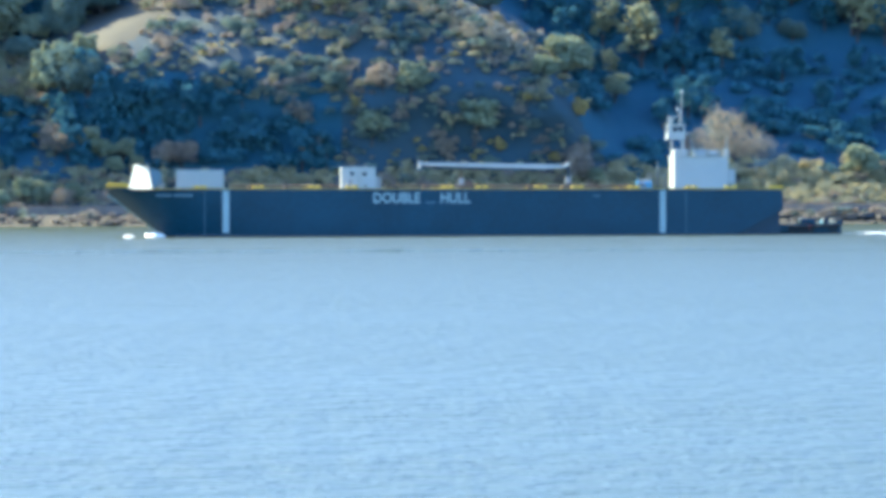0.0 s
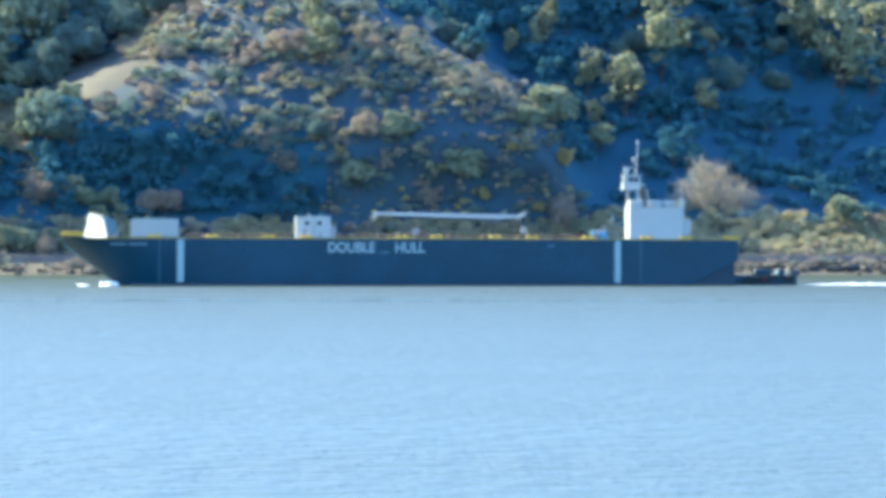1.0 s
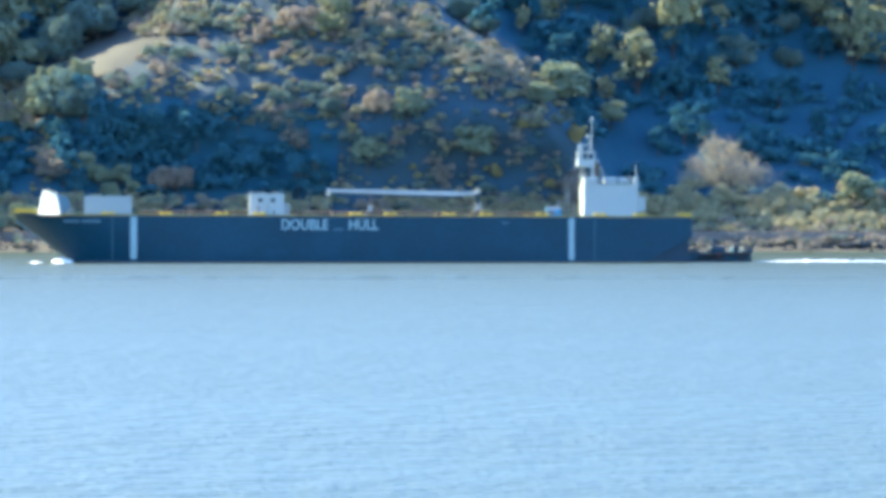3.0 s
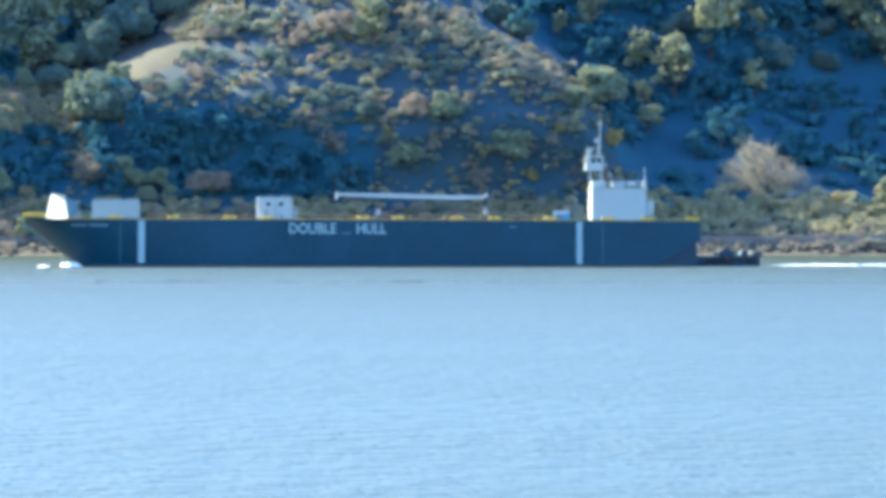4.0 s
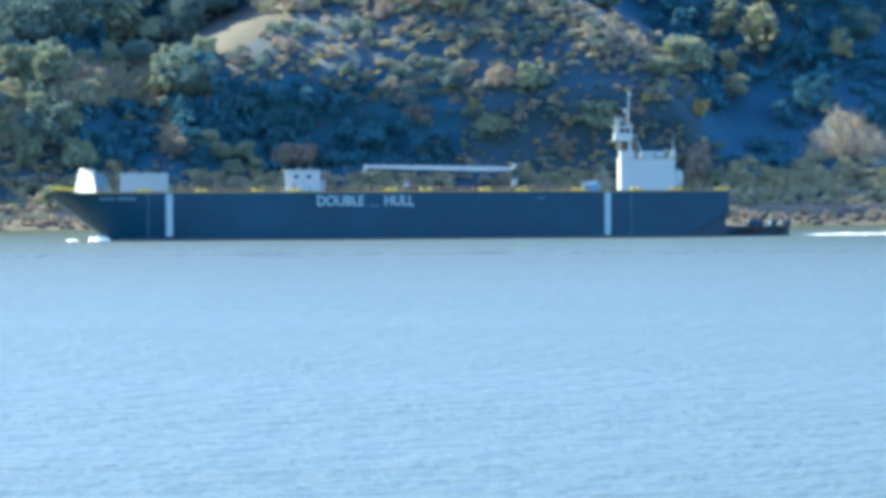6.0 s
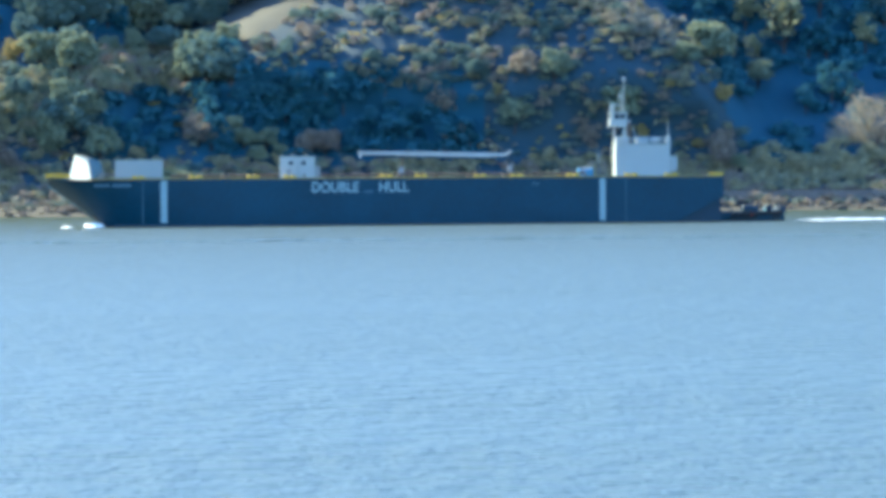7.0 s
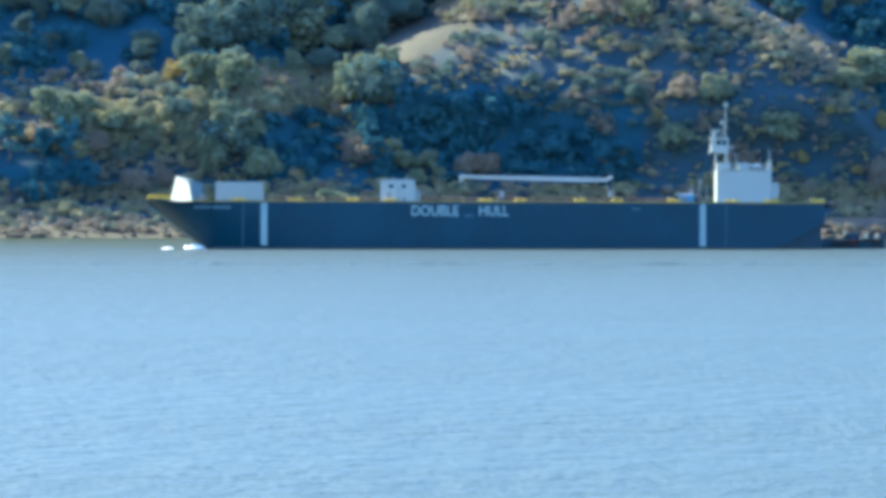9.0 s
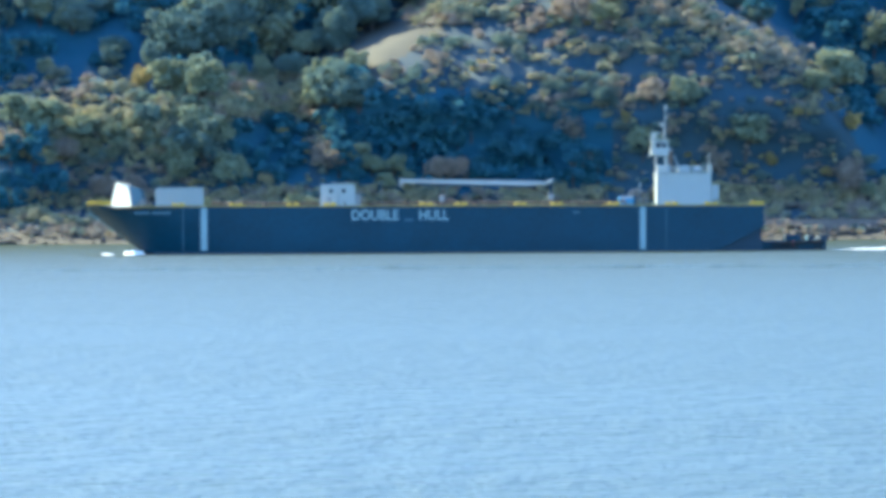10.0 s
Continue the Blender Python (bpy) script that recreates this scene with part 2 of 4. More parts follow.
def depth(u, v):
    """Depth of the hillside in the direction (u, v): shore, railway bench, then the slope with its spurs."""
    u, v = np.asarray(u, float), np.asarray(v, float)
    rise = np.maximum(425 - v, 0)
    y = 1095 + 0.19 * rise
    sharp = 105 + 100 * smooth(170, 330, v)
    spur = smooth(-0.5, 0.6, (u - crest(v) - 35) / sharp) * (1 - smooth(-30, 70, u - hollow(v)))
    run = np.clip((u - crest(v)) / np.maximum(hollow(v) - crest(v), 60), 0, 1)
    up = smooth(430, 200, v)
    y = y - up * spur * (16 + 20 * run) + up * 10 * smooth(0, 160, u - hollow(v))
    low = smooth(-560, -150, u) * (1 - smooth(-110, 0, u)) * smooth(150, 260, v) * up       # low scrub spur beside the knoll
    y = y - 24 * low + up * 14 * np.exp(-(((u - crest(v) + 105) / 80) ** 2)) * smooth(230, 150, v)
    gully = np.exp(-(((u - 330) / 190) ** 2 + ((v - 325) / 75) ** 2))                       # shaded gully at the foot of the spur
    shelf = np.exp(-(((u - 190) / 120) ** 2)) * np.tanh((135 - v) / 35) * smooth(-120, 60, v) * smooth(330, 200, v)
    y = y + 7 * gully + 9 * up * smooth(0, 260, u - hollow(v)) + 9 * shelf
    y = y - 0.052 * np.maximum(405 - v, 0) * smooth(20, 240, u - hollow(v)) * smooth(-700, -60, v) * (1 - 0.6 * smooth(1230, 1430, u))     # steeper side of the hollow
    y = y - 0.035 * np.maximum(230 - v, 0) * smooth(-40, -160, u - crest(v)) * smooth(-700, -60, v)
    y = y - 11 * smooth(-370, -450, u) * smooth(436, 355, v) * smooth(190, 320, v)                      # steep shaded foot of the far slope
    rough = (fractal(u, v, 240, 3) - 0.5) * 9 + (fractal(u, v, 70, 9) - 0.5) * 8
    calm = 1 - 0.95 * np.exp(-(((u - 190) / 110) ** 2 + ((v - 120) / 60) ** 2))
    # last term: the unseen upper slope is eased back to cast less shade
    y = y + rough * up * calm + 0.12 * np.maximum(-90 - v, 0)
    return np.where(v > 425, 1095 - (v - 425) * 0.60, y)


def on_hill(u, v):
    y = float(depth(u, v))
    return toward(u, v, y)


def grid_mesh(name, us, vs, fn, mat, category_label):
    uu, vv = np.meshgrid(us, vs)
    yy = fn(uu, vv)
    co = np.stack([(uu - 784) / FOCAL * yy, yy, EYE.z + (428 - vv) / FOCAL * yy], -1).reshape(-1, 3)
    w, h = len(us), len(vs)
    idx = np.arange(w * h).reshape(h, w)
    q = np.stack([idx[:-1, :-1], idx[1:, :-1], idx[1:, 1:], idx[:-1, 1:]], -1).reshape(-1, 4)
    me = bpy.data.meshes.new(name)
    me.from_pydata(co.tolist(), [], q.tolist())
    ob = meshed(name, me, mat, None, "", True)
    return tagged(ob, category_label, "ground", kind="structure")


bm = bmesh.new()
bmesh.ops.create_grid(bm, x_segments=1, y_segments=1, size=1)
for v in bm.verts:
    v.co = Vector((v.co.x * 4000, 1500 + v.co.y * 3500, 0))
water = tagged(part("water", bm, WATER), "rippled pale blue strait water with wide calm slicks", "water", kind="structure")

# one long low swell that runs across the strait
bm = bmesh.new()
rows_of_swell = []
for k in range(121):
    x = -95 + k * 1.25
    h = 0.42 * math.sin(math.pi * k / 120) ** 0.5 * (0.75 + 0.25 * math.sin(k * 0.43) * math.sin(k * 0.17))
    rows_of_swell.append([bm.verts.new((x, 588 + 0.9 * math.sin(x * 0.05) + w, z)) for w, z in ((-1.6, -0.01), (-0.8, h * 0.55), (0, h), (0.9, h * 0.5), (1.8, -0.01))])
for a, b in zip(rows_of_swell, rows_of_swell[1:]):
    for i in range(4):
        bm.faces.new((a[i], b[i], b[i + 1], a[i + 1]))
part("swell", bm, WATER, water, "long low swell line", True)

us = np.concatenate([np.linspace(-7000, -700, 60), np.arange(-690, 1700, 7.0), np.linspace(1710, 8000, 60)])
vs = np.concatenate([np.linspace(-900, -160, 40), np.arange(-150, 425, 7.0), np.arange(425, 512, 3.0)])
hill = grid_mesh("ground", us, vs, depth, SOIL, "steep brown scrub-covered hillside rising from the shore")
hill.data.materials.append(SAND)
hill.data.materials.append(ROCK)
hill.data.materials.append(SHADE_FLOOR)
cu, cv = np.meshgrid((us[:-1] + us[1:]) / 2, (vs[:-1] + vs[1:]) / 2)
# hollow, left wood and gullies take the shade-blue floor colour
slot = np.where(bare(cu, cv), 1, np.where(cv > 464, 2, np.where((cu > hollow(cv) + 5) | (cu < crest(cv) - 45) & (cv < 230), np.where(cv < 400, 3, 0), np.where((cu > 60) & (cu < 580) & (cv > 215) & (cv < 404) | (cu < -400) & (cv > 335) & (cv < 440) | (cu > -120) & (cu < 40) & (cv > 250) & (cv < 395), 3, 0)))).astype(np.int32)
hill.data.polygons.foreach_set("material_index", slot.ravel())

# ---- vegetation ----


def leaf_cloud(rng, lumps, count, size, flat=1.0):
    """Small leaf sprays set round a list of lumps (centre, radii): corner places and quads."""
    vol = np.array([r[0] * r[1] * r[2] for _, r in lumps]) ** 0.67
    pick = rng.choice(len(lumps), count, p=vol / vol.sum())
    c = np.array([l[0] for l in lumps])[pick]
    r = np.array([l[1] for l in lumps])[pick]
    d = rng.normal(size=(count, 3))
    d /= np.linalg.norm(d, axis=1, keepdims=True)
    d[:, 2] = np.where(d[:, 2] < -0.5, -d[:, 2], d[:, 2])
    p = c + d * r * (0.74 + 0.40 * rng.random((count, 1)))
    nrm = d / r + rng.normal(scale=0.8, size=(count, 3)) / r.mean()
    nrm /= np.linalg.norm(nrm, axis=1, keepdims=True)
    side = np.cross(nrm, rng.normal(size=(count, 3)))
    side /= np.linalg.norm(side, axis=1, keepdims=True)
    up = np.cross(nrm, side)
    s = size * (0.6 + 0.8 * rng.random((count, 1)))
    a, b = side * s, up * s * 0.75
    co = np.stack([p - a, p - b * 0.9, p + a, p + b], 1).reshape(-1, 3)
    return co


def cloud_mesh(name, co):
    me = bpy.data.meshes.new(name)
    me.from_pydata(co.tolist(), [], np.arange(len(co)).reshape(-1, 4).tolist())
    return me


def crown_lumps(rng, n, wide, high, base):
    """Uneven lumps that make up a crown wide x high metres, its underside at base."""
    lumps = []
    for k in range(n):
        a, q = rng.random() * 6.283, rng.random() ** 0.6
        z = base + high * (0.15 + 0.75 * rng.random())
        fall = 1.15 - 0.75 * abs((z - base) / high - 0.42)
        r = wide * 0.5 * (0.19 + 0.25 * rng.random() ** 1.3)
        lumps.append(((math.cos(a) * q * wide * 0.42 * fall, math.sin(a) * q * wide * 0.42 * fall, z), (r, r, r * (0.7 + 0.4 * rng.random()))))
    return lumps


def tree_master(seed, wide, tall, leaf, count, trunk=0.28, size=0.42, label="", bare=0.18):
    """A tree with tapered trunk, limbs and crown; its foot at the origin."""
    rng = np.random.default_rng(seed)
    base = tall * bare
    lumps = crown_lumps(rng, {"brown": 9, "grey": 15}.get(leaf, 20), wide, tall - base, base)
    mid = base + 0.5 * (tall - base)
    fill = [((0, 0, mid), (wide * 0.40, wide * 0.40, (tall - base) * 0.44)), ((wide * 0.1, 0, mid - 0.1 * tall), (wide * 0.36, wide * 0.36, (tall - base) * 0.36))]
    share = {"brown": 0.5, "grey": 0.08}.get(leaf, 0.22)
    ob = empty("tree")
    bm = tube((0, 0, -1.2), (0.1, 0.05, base + 0.3 * tall), trunk, trunk * 0.5, 7)
    for c, r in lumps[:6]:
        tube((0.05, 0.02, base * 0.8), c, trunk * 0.45, trunk * 0.12, 5, bm)
    part("trunk", bm, BARK, ob)
    meshed("crown", cloud_mesh("crown", np.concatenate([leaf_cloud(rng, lumps, int(count * (1 - share)), size), leaf_cloud(rng, fill, int(count * share), size * (0.8 if leaf == "brown" else 1.1))])), LEAF[leaf], ob)
    return tagged(ob, label, "tree", "trees on the hillside")


MASTERS = {}


def tree_at(kind, u, v, scale=1.0, turn=0.0):
    """Plants a tree of a kind with its foot on the hill in the direction (u, v)."""
    p = on_hill(u, v)
    m = pose(p.x, p.y, p.z, 0, 0, turn)
    src = MASTERS[kind][0]
    ob = copy_thing(src, m)
    k = turn / 360.0
    ob.matrix_basis = m @ Matrix.Diagonal((scale * (0.88 + 0.3 * k), scale * (1.1 - 0.25 * k), scale * (0.84 + 0.3 * ((k * 7.3) % 1)), 1)) @ pose(0, 0, 0, 6 * math.sin(9 * k), 6 * math.cos(7 * k), 0)
    MASTERS[kind][0] = MASTERS[kind][1][int(turn * 7) % len(MASTERS[kind][1])]
    return ob


KINDS = {
    "oak": (9.0, 7.5, "oak", 2900, 0.35, 0.32, "broad dark green oak on the hill slope", 0.12),
    "euc": (6.5, 11.0, "grey", 1700, 0.30, 0.34, "tall grey-green eucalyptus in the wooded hollow", 0.12),
    "laurel": (6.0, 6.0, "green", 1600, 0.22, 0.32, "rounded mid-green tree on the hill slope", 0.12),
    "willow": (6.5, 5.5, "brown", 1500, 0.12, 0.25, "bare pinkish-brown winter tree above the shore", 0.15),
    "golden": (3.6, 3.4, "gold", 560, 0.12, 0.25, "small golden-yellow tree among scrub", 0.12),
}
for kind, (wide, tall, leaf, count, trunk, size, label, clear) in KINDS.items():
    variants = [tree_master(hash_seed, wide, tall, leaf, count, trunk, size, label, clear) for hash_seed in (len(kind) * 10 + k for k in range(3))]
    MASTERS[kind] = [variants[0], variants]

rng = np.random.default_rng(11)


def scatter(kind, u0, u1, v0, v1, count, s0=0.7, s1=1.25, gate=None):
    for k in range(count):
        u, v = u0 + (u1 - u0) * rng.random(), v0 + (v1 - v0) * rng.random()
        if gate is None or gate(u, v):
            tree_at(kind, u, v, s0 + (s1 - s0) * rng.random(), 360 * rng.random())


def right_wood(u, v):
    return u > hollow(v) + 10


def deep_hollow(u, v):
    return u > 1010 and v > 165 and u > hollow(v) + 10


def left_wood(u, v):
    return u < crest(v) - (100 if v < 170 else 45)


def plant(kind, *places):
    """Single trees: direction of the crown's middle and crown width in grid units."""
    wide, tall = KINDS[kind][0], KINDS[kind][1]
    for u, v, span in places:
        s = span * 0.124 / wide
        tree_at(kind, u, v + 0.55 * tall * s / 0.124, s, 360 * rng.random())


# trees beside the knoll
plant("laurel", (50, 45, 105), (20, 20, 80), (80, 12, 80), (62, 182, 60), (-213, 180, 70), (-142, 195, 70), (-170, 75, 80), (-80, 70, 90), (-10, 60, 80), (-160, 285, 60), (-200, 325, 60), (-106, 358, 66), (-430, 265, 70), (-370, 275, 70), (-300, 290, 60), (-480, 250, 70))
plant("laurel", (15, 425, 44), (45, 428, 40), (-150, 430, 40), (-40, 435, 44))
plant("laurel", (58, 200, 66), (46, 226, 52), (88, 178, 62), (120, 168, 50), (-20, 118, 90), (-90, 105, 80), (30, 135, 60), (-150, 200, 66), (-125, 283, 70), (-170, 272, 60), (-190, 345, 56), (150, 345, 46), (190, 350, 44), (175, 378, 36), (215, 372, 36))
plant("golden", (-9, 290, 26))
plant("oak", (85, 215, 100), (-253, 258, 60), (-200, 110, 110), (-120, 95, 120), (-40, 85, 110), (-150, 300, 100))
plant("willow", (60, 325, 50), (70, 338, 60), (-328, 388, 60), (-270, 380, 50), (-400, 320, 60), (-500, 300, 60), (80, 435, 46), (-90, 440, 44))
plant("golden", (-260, 187, 44))
plant("oak", *[(float(crest(v)) - d, v, w) for v, d, w in ((-60, 30, 110), (-30, 70, 110), (-10, 25, 90), (20, 60, 100), (35, 30, 80), (60, 75, 100), (75, 40, 80), (100, 70, 90), (120, 45, 70))])
# trees on and below the spur
plant("laurel", (150, -15, 70), (200, -30, 60), (631, 301, 68), (124, 334, 46), (105, 425, 40))
plant("oak", (128, 222, 90), (560, 230, 50))
plant("willow", (502, 280, 66), (524, 345, 45), (502, 72, 80), (650, 225, 60), (262, 358, 60), (292, 360, 60))
plant("golden", (602, 266, 32))
plant("euc", (572, 60, 60), (560, 20, 55))
# trees in and before the hollow
plant("laurel", (700, 225, 60), (870, 28, 30), (970, 187, 82), (935, 205, 50), (1060, 244, 50), (812, 287, 85), (1024, 402, 32), (1494, 376, 66))
plant("willow", (760, 345, 50), (995, 362, 60), (1000, 384, 66), (1544, 392, 40))
plant("euc", (956, 43, 50), (902, 75, 30), (1038, 122, 55), (1107, 130, 85), (1050, 195, 36), (1171, 36, 100), (1168, 93, 45), (1250, 158, 55), (1420, 20, 90), (1480, 60, 100), (1540, 40, 90), (1490, 110, 60), (1545, 110, 60))
plant("golden", (999, 276, 38), (856, 344, 28), (952, 366, 22), (907, 260, 22), (1390, 388, 26))
scatter("oak", 700, 1700, -60, 370, 70, 0.6, 1.0, lambda u, v: right_wood(u, v) and not deep_hollow(u, v))
scatter("euc", 660, 1700, -80, 130, 22, 0.6, 1.0, right_wood)
scatter("oak", -700, 280, -60, 210, 34, 0.7, 1.2, left_wood)
scatter("laurel", -700, 280, -60, 210, 20, 0.7, 1.2, left_wood)


def twig_dome(u, v, wide, tall):
    """A leafless many-stemmed tree: a low wide dome of fine twigs over a few leaning stems."""
    rnd = np.random.default_rng(77)
    ob = empty("tree", Matrix.Translation(on_hill(u, v)))
    stems = bmesh.new()
    for k in range(9):
        a = -1.2 + 2.4 * (k + 0.5) / 9
        knee = Vector((wide * 0.36 * math.sin(a), 0.8 * rnd.normal(), tall * 0.72 * math.cos(a * 0.8)))
        tube((wide * 0.05 * rnd.normal(), 0.5 * rnd.normal(), -0.6), knee, 0.12, 0.04, 5, stems)
    n = 2500
    a, b = rnd.uniform(-1.5, 1.5, n), rnd.uniform(-0.9, 0.9, n)
    r = 0.12 + 0.88 * rnd.random(n) ** 0.8
    out = np.stack([np.sin(a), np.sin(b) * np.cos(a) * 0.7, np.cos(a) * (0.82 + 0.18 * np.cos(3 * a + 0.7))], 1)
    start = out * r[:, None] * np.array([wide * 0.48, wide * 0.35, tall * 0.92])
    grow = out * 0.9 + rnd.normal(size=(n, 3)) * 0.75
    grow *= (0.5 + 0.9 * rnd.random((n, 1)))
    side = np.cross(grow, rnd.normal(size=(n, 3)))
    side *= 0.06 / np.linalg.norm(side, axis=1, keepdims=True)
    end = start + grow
    twigs = np.stack([start - side, start + side, end + side * 0.5, end - side * 0.5], 1).reshape(-1, 3)
    part("trunk", stems, BARK, ob)
    meshed("crown", cloud_mesh("crown", twigs), LEAF["tan"], ob, "fine cream-tan bare twigs")
    return tagged(ob, "wide leafless cream-tan tree with fine fanned twigs", "tree", "trees on the hillside")


twig_dome(1262, 372, 20.5, 11.5)


def far_wood(name, count, leaf, gate, box4, label):
    """The wood's many crowns that stand too close to tell apart, with their trunks."""
    clouds, bm = [], bmesh.new()
    u0, u1, v0, v1 = box4
    while len(clouds) < count:
        u, v = u0 + (u1 - u0) * rng.random(), v0 + (v1 - v0) * rng.random()
        if not gate(u, v):
            continue
        p, s = on_hill(u, v), 0.6 + 0.6 * rng.random()
        wide, tall = 6.0 * s, 8.5 * s
        lumps = [((p.x + c[0], p.y + c[1], p.z + c[2]), r) for c, r in crown_lumps(rng, 16, wide, tall * 0.85, tall * 0.15)]
        clouds.append(leaf_cloud(rng, lumps, 850, 0.38))
        tube(p - Vector((0, 0, 1)), p + Vector((0.1, 0, tall * 0.6)), 0.26 * s, 0.1 * s, 5, bm)
    ob = meshed(name, cloud_mesh(name, np.concatenate(clouds)), LEAF[leaf])
    ob = tagged(ob, label, "woods", kind="stuff")
    part("trunk", bm, BARK, ob)
    return ob


far_wood("shaded_wood", 100, "dark", lambda u, v: right_wood(u, v) and (not deep_hollow(u, v) or rng.random() < 0.45), (660, 1700, -60, 340), "dense shade-blue wood in the shaded hollow")
far_wood("upper_wood", 32, "oak", left_wood, (-700, 280, -60, 210), "dense blue-green wood on the upper slope")


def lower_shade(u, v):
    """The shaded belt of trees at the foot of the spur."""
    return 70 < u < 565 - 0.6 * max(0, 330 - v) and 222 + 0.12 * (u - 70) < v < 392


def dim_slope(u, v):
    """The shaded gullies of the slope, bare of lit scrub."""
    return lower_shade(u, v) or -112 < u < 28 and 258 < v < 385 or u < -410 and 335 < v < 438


far_wood("lower_wood", 16, "dark", lower_shade, (60, 600, 215, 395), "dense shade-blue wood at the foot of the spur")


far_wood("foot_wood", 18, "dark", lambda u, v: dim_slope(u, v), (-690, -405, 345, 436), "dense shade-blue wood at the shaded foot of the slope")


def shrubs(name, spots, leaf, label, leaves=125, size=0.29):
    """Scrub of one sort, too many to count: one mesh of leaf sprays round low lumps."""
    clouds = []
    for u, v, w in spots:
        p = on_hill(u, v)
        h = w * (0.55 + 0.35 * rng.random())
        lumps = [((p.x + w * 0.28 * rng.normal(), p.y + w * 0.28 * rng.normal(), p.z + h * (0.15 + 0.45 * rng.random())),
                  (w * 0.34, w * 0.34, h * 0.42)) for k in range(4)]
        n = max(24, int(leaves * (w / 2.5) ** 1.6))
        clouds.append(leaf_cloud(rng, lumps, n, size))
    ob = meshed(name, cloud_mesh(name, np.concatenate(clouds)), LEAF[leaf])
    return tagged(ob, label, "shrubs", kind="stuff")


def spots(count, u0, u1, v0, v1, w0, w1, gate=None, clump=0.0, seed=1):
    out = []
    while len(out) < count:
        u, v = u0 + (u1 - u0) * rng.random(), v0 + (v1 - v0) * rng.random()
        if gate is not None and not gate(u, v):
            continue
        if clump and lattice(u, v, 60, seed) < clump * rng.random() + clump * 0.4:
            continue
        out.append((u, v, w0 + (w1 - w0) * rng.random() ** 1.5))
    return out


def on_spur(u, v):
    return not dim_slope(u, v) and crest(v) - 10 < u < hollow(v) + 20 and not bare(u, v)


def low_left(u, v):
    return u < crest(v) + 10 and v > 190 and not bare(u, v) and not dim_slope(u, v)


def scrubland(u, v):
    keep = 0.38 if u > 520 and v > 225 else 0.72
    return (on_spur(u, v) and rng.random() < keep) or low_left(u, v)


def woods(u, v):
    return right_wood(u, v) or u < crest(v) - 30 and v < 210


# the first five sorts bring shade blue by their leaf colour
shrubs("wood_undergrowth", spots(260, -690, 1710, -60, 420, 4.0, 8.0, lambda u, v: woods(u, v) and not deep_hollow(u, v)), "dark", "shade-blue undergrowth below the hillside woods", 70, 0.5)
shrubs("hollow_brush", spots(150, 1000, 1710, 180, 408, 2.6, 5.0, lambda u, v: right_wood(u, v) and not (1160 < u < 1360 and v > 345)), "dark", "shade-blue brush filling the shaded hollow", 70, 0.5)
shrubs("hollow_foot_brush", spots(44, 1330, 1600, 298, 352, 2.4, 4.6), "dark", "shade-blue brush at the foot of the shaded hollow", 70, 0.5)
shrubs("foot_brush", spots(70, 60, 580, 215, 395, 3.6, 6.6, lower_shade), "dark", "shade-blue brush under the trees at the foot of the spur", 70, 0.5)
shrubs("gully_brush", spots(26, -390, 40, 255, 438, 3.0, 6.0, dim_slope), "dark", "shade-blue brush in the shaded gullies of the slope", 70, 0.5)
shrubs("dark_scrub", spots(190, -690, 1100, -40, 425, 1.8, 4.2, lambda u, v: on_spur(u, v) or low_left(u, v) and rng.random() < 0.35, 0.25, 4), "oak", "dark green coyote brush scrub on the hill")
shrubs("green_scrub", spots(230, -690, 1100, -40, 425, 1.6, 4.2, scrubland, 0.5, 5), "sage", "grey-green sage scrub on the hill")
shrubs("olive_scrub", spots(300, -690, 1100, -40, 425, 1.3, 3.6, scrubland, 0.5, 6), "olive", "olive-yellow scrub on the hill")
shrubs("brown_scrub", spots(260, -690, 1100, -40, 425, 1.3, 3.8, scrubland, 0.45, 7), "brown", "dry reddish-brown scrub on the hill")
shrubs("low_brown_scrub", spots(330, -690, 1100, -40, 425, 0.9, 2.2, scrubland, 0.4, 15), "brown", "low reddish-brown scrub dotted over the hill")
shrubs("low_olive_scrub", spots(300, -690, 1100, -40, 425, 0.9, 2.2, scrubland, 0.4, 16), "olive", "low olive scrub dotted over the hill")
shrubs("dry_slope_grass", spots(240, 620, 960, 30, 220, 1.2, 2.6, lambda u, v: abs(v - 62 - (u - 640) * 0.42) < 22 + 10 * rng.random()), "tan", "tan dry brush on the spur's bright brow")
shrubs("golden_scrub", spots(140, -690, 1100, 60, 425, 0.9, 2.0, scrubland, 0.5, 13), "gold", "golden-yellow scrub dotted over the hill")
shrubs("shore_scrub", spots(900, -700, 1720, 396, 456, 1.4, 3.4, None, 0.3, 8), "olive", "tan and olive shore scrub along the railway bank")
shrubs("shore_brush", spots(260, -700, 1720, 400, 456, 1.4, 3.0, None, 0.3, 12), "brown", "dry brown brush along the railway bank")
shrubs("shore_grass", spots(200, -390, 1720, 405, 478, 0.8, 2.0, None, 0.3, 9), "tan", "dry tan grass tufts along the shore bank")

shrubs("bank_brush", spots(330, -700, 1720, 446, 480, 0.9, 2.4), "brown", "low brown brush on the rocky shore bank")
shrubs("bank_scrub", spots(330, -700, 1720, 440, 476, 0.9, 2.4), "sage", "low grey-green scrub on the rocky shore bank")
shrubs("slope_bushes", spots(100, -125, 60, 190, 272, 2.4, 5.2), "olive", "olive-tan bushes on the lit slope below the knoll")
shrubs("slope_brush", spots(46, -125, 80, 190, 275, 2.4, 5.0), "brown", "pinkish-brown dry brush on the lit slope below the knoll")
shrubs("slope_sage", spots(46, -240, 60, 185, 270, 2.4, 5.0), "green", "grey-green bushes on the lit slope below the knoll")
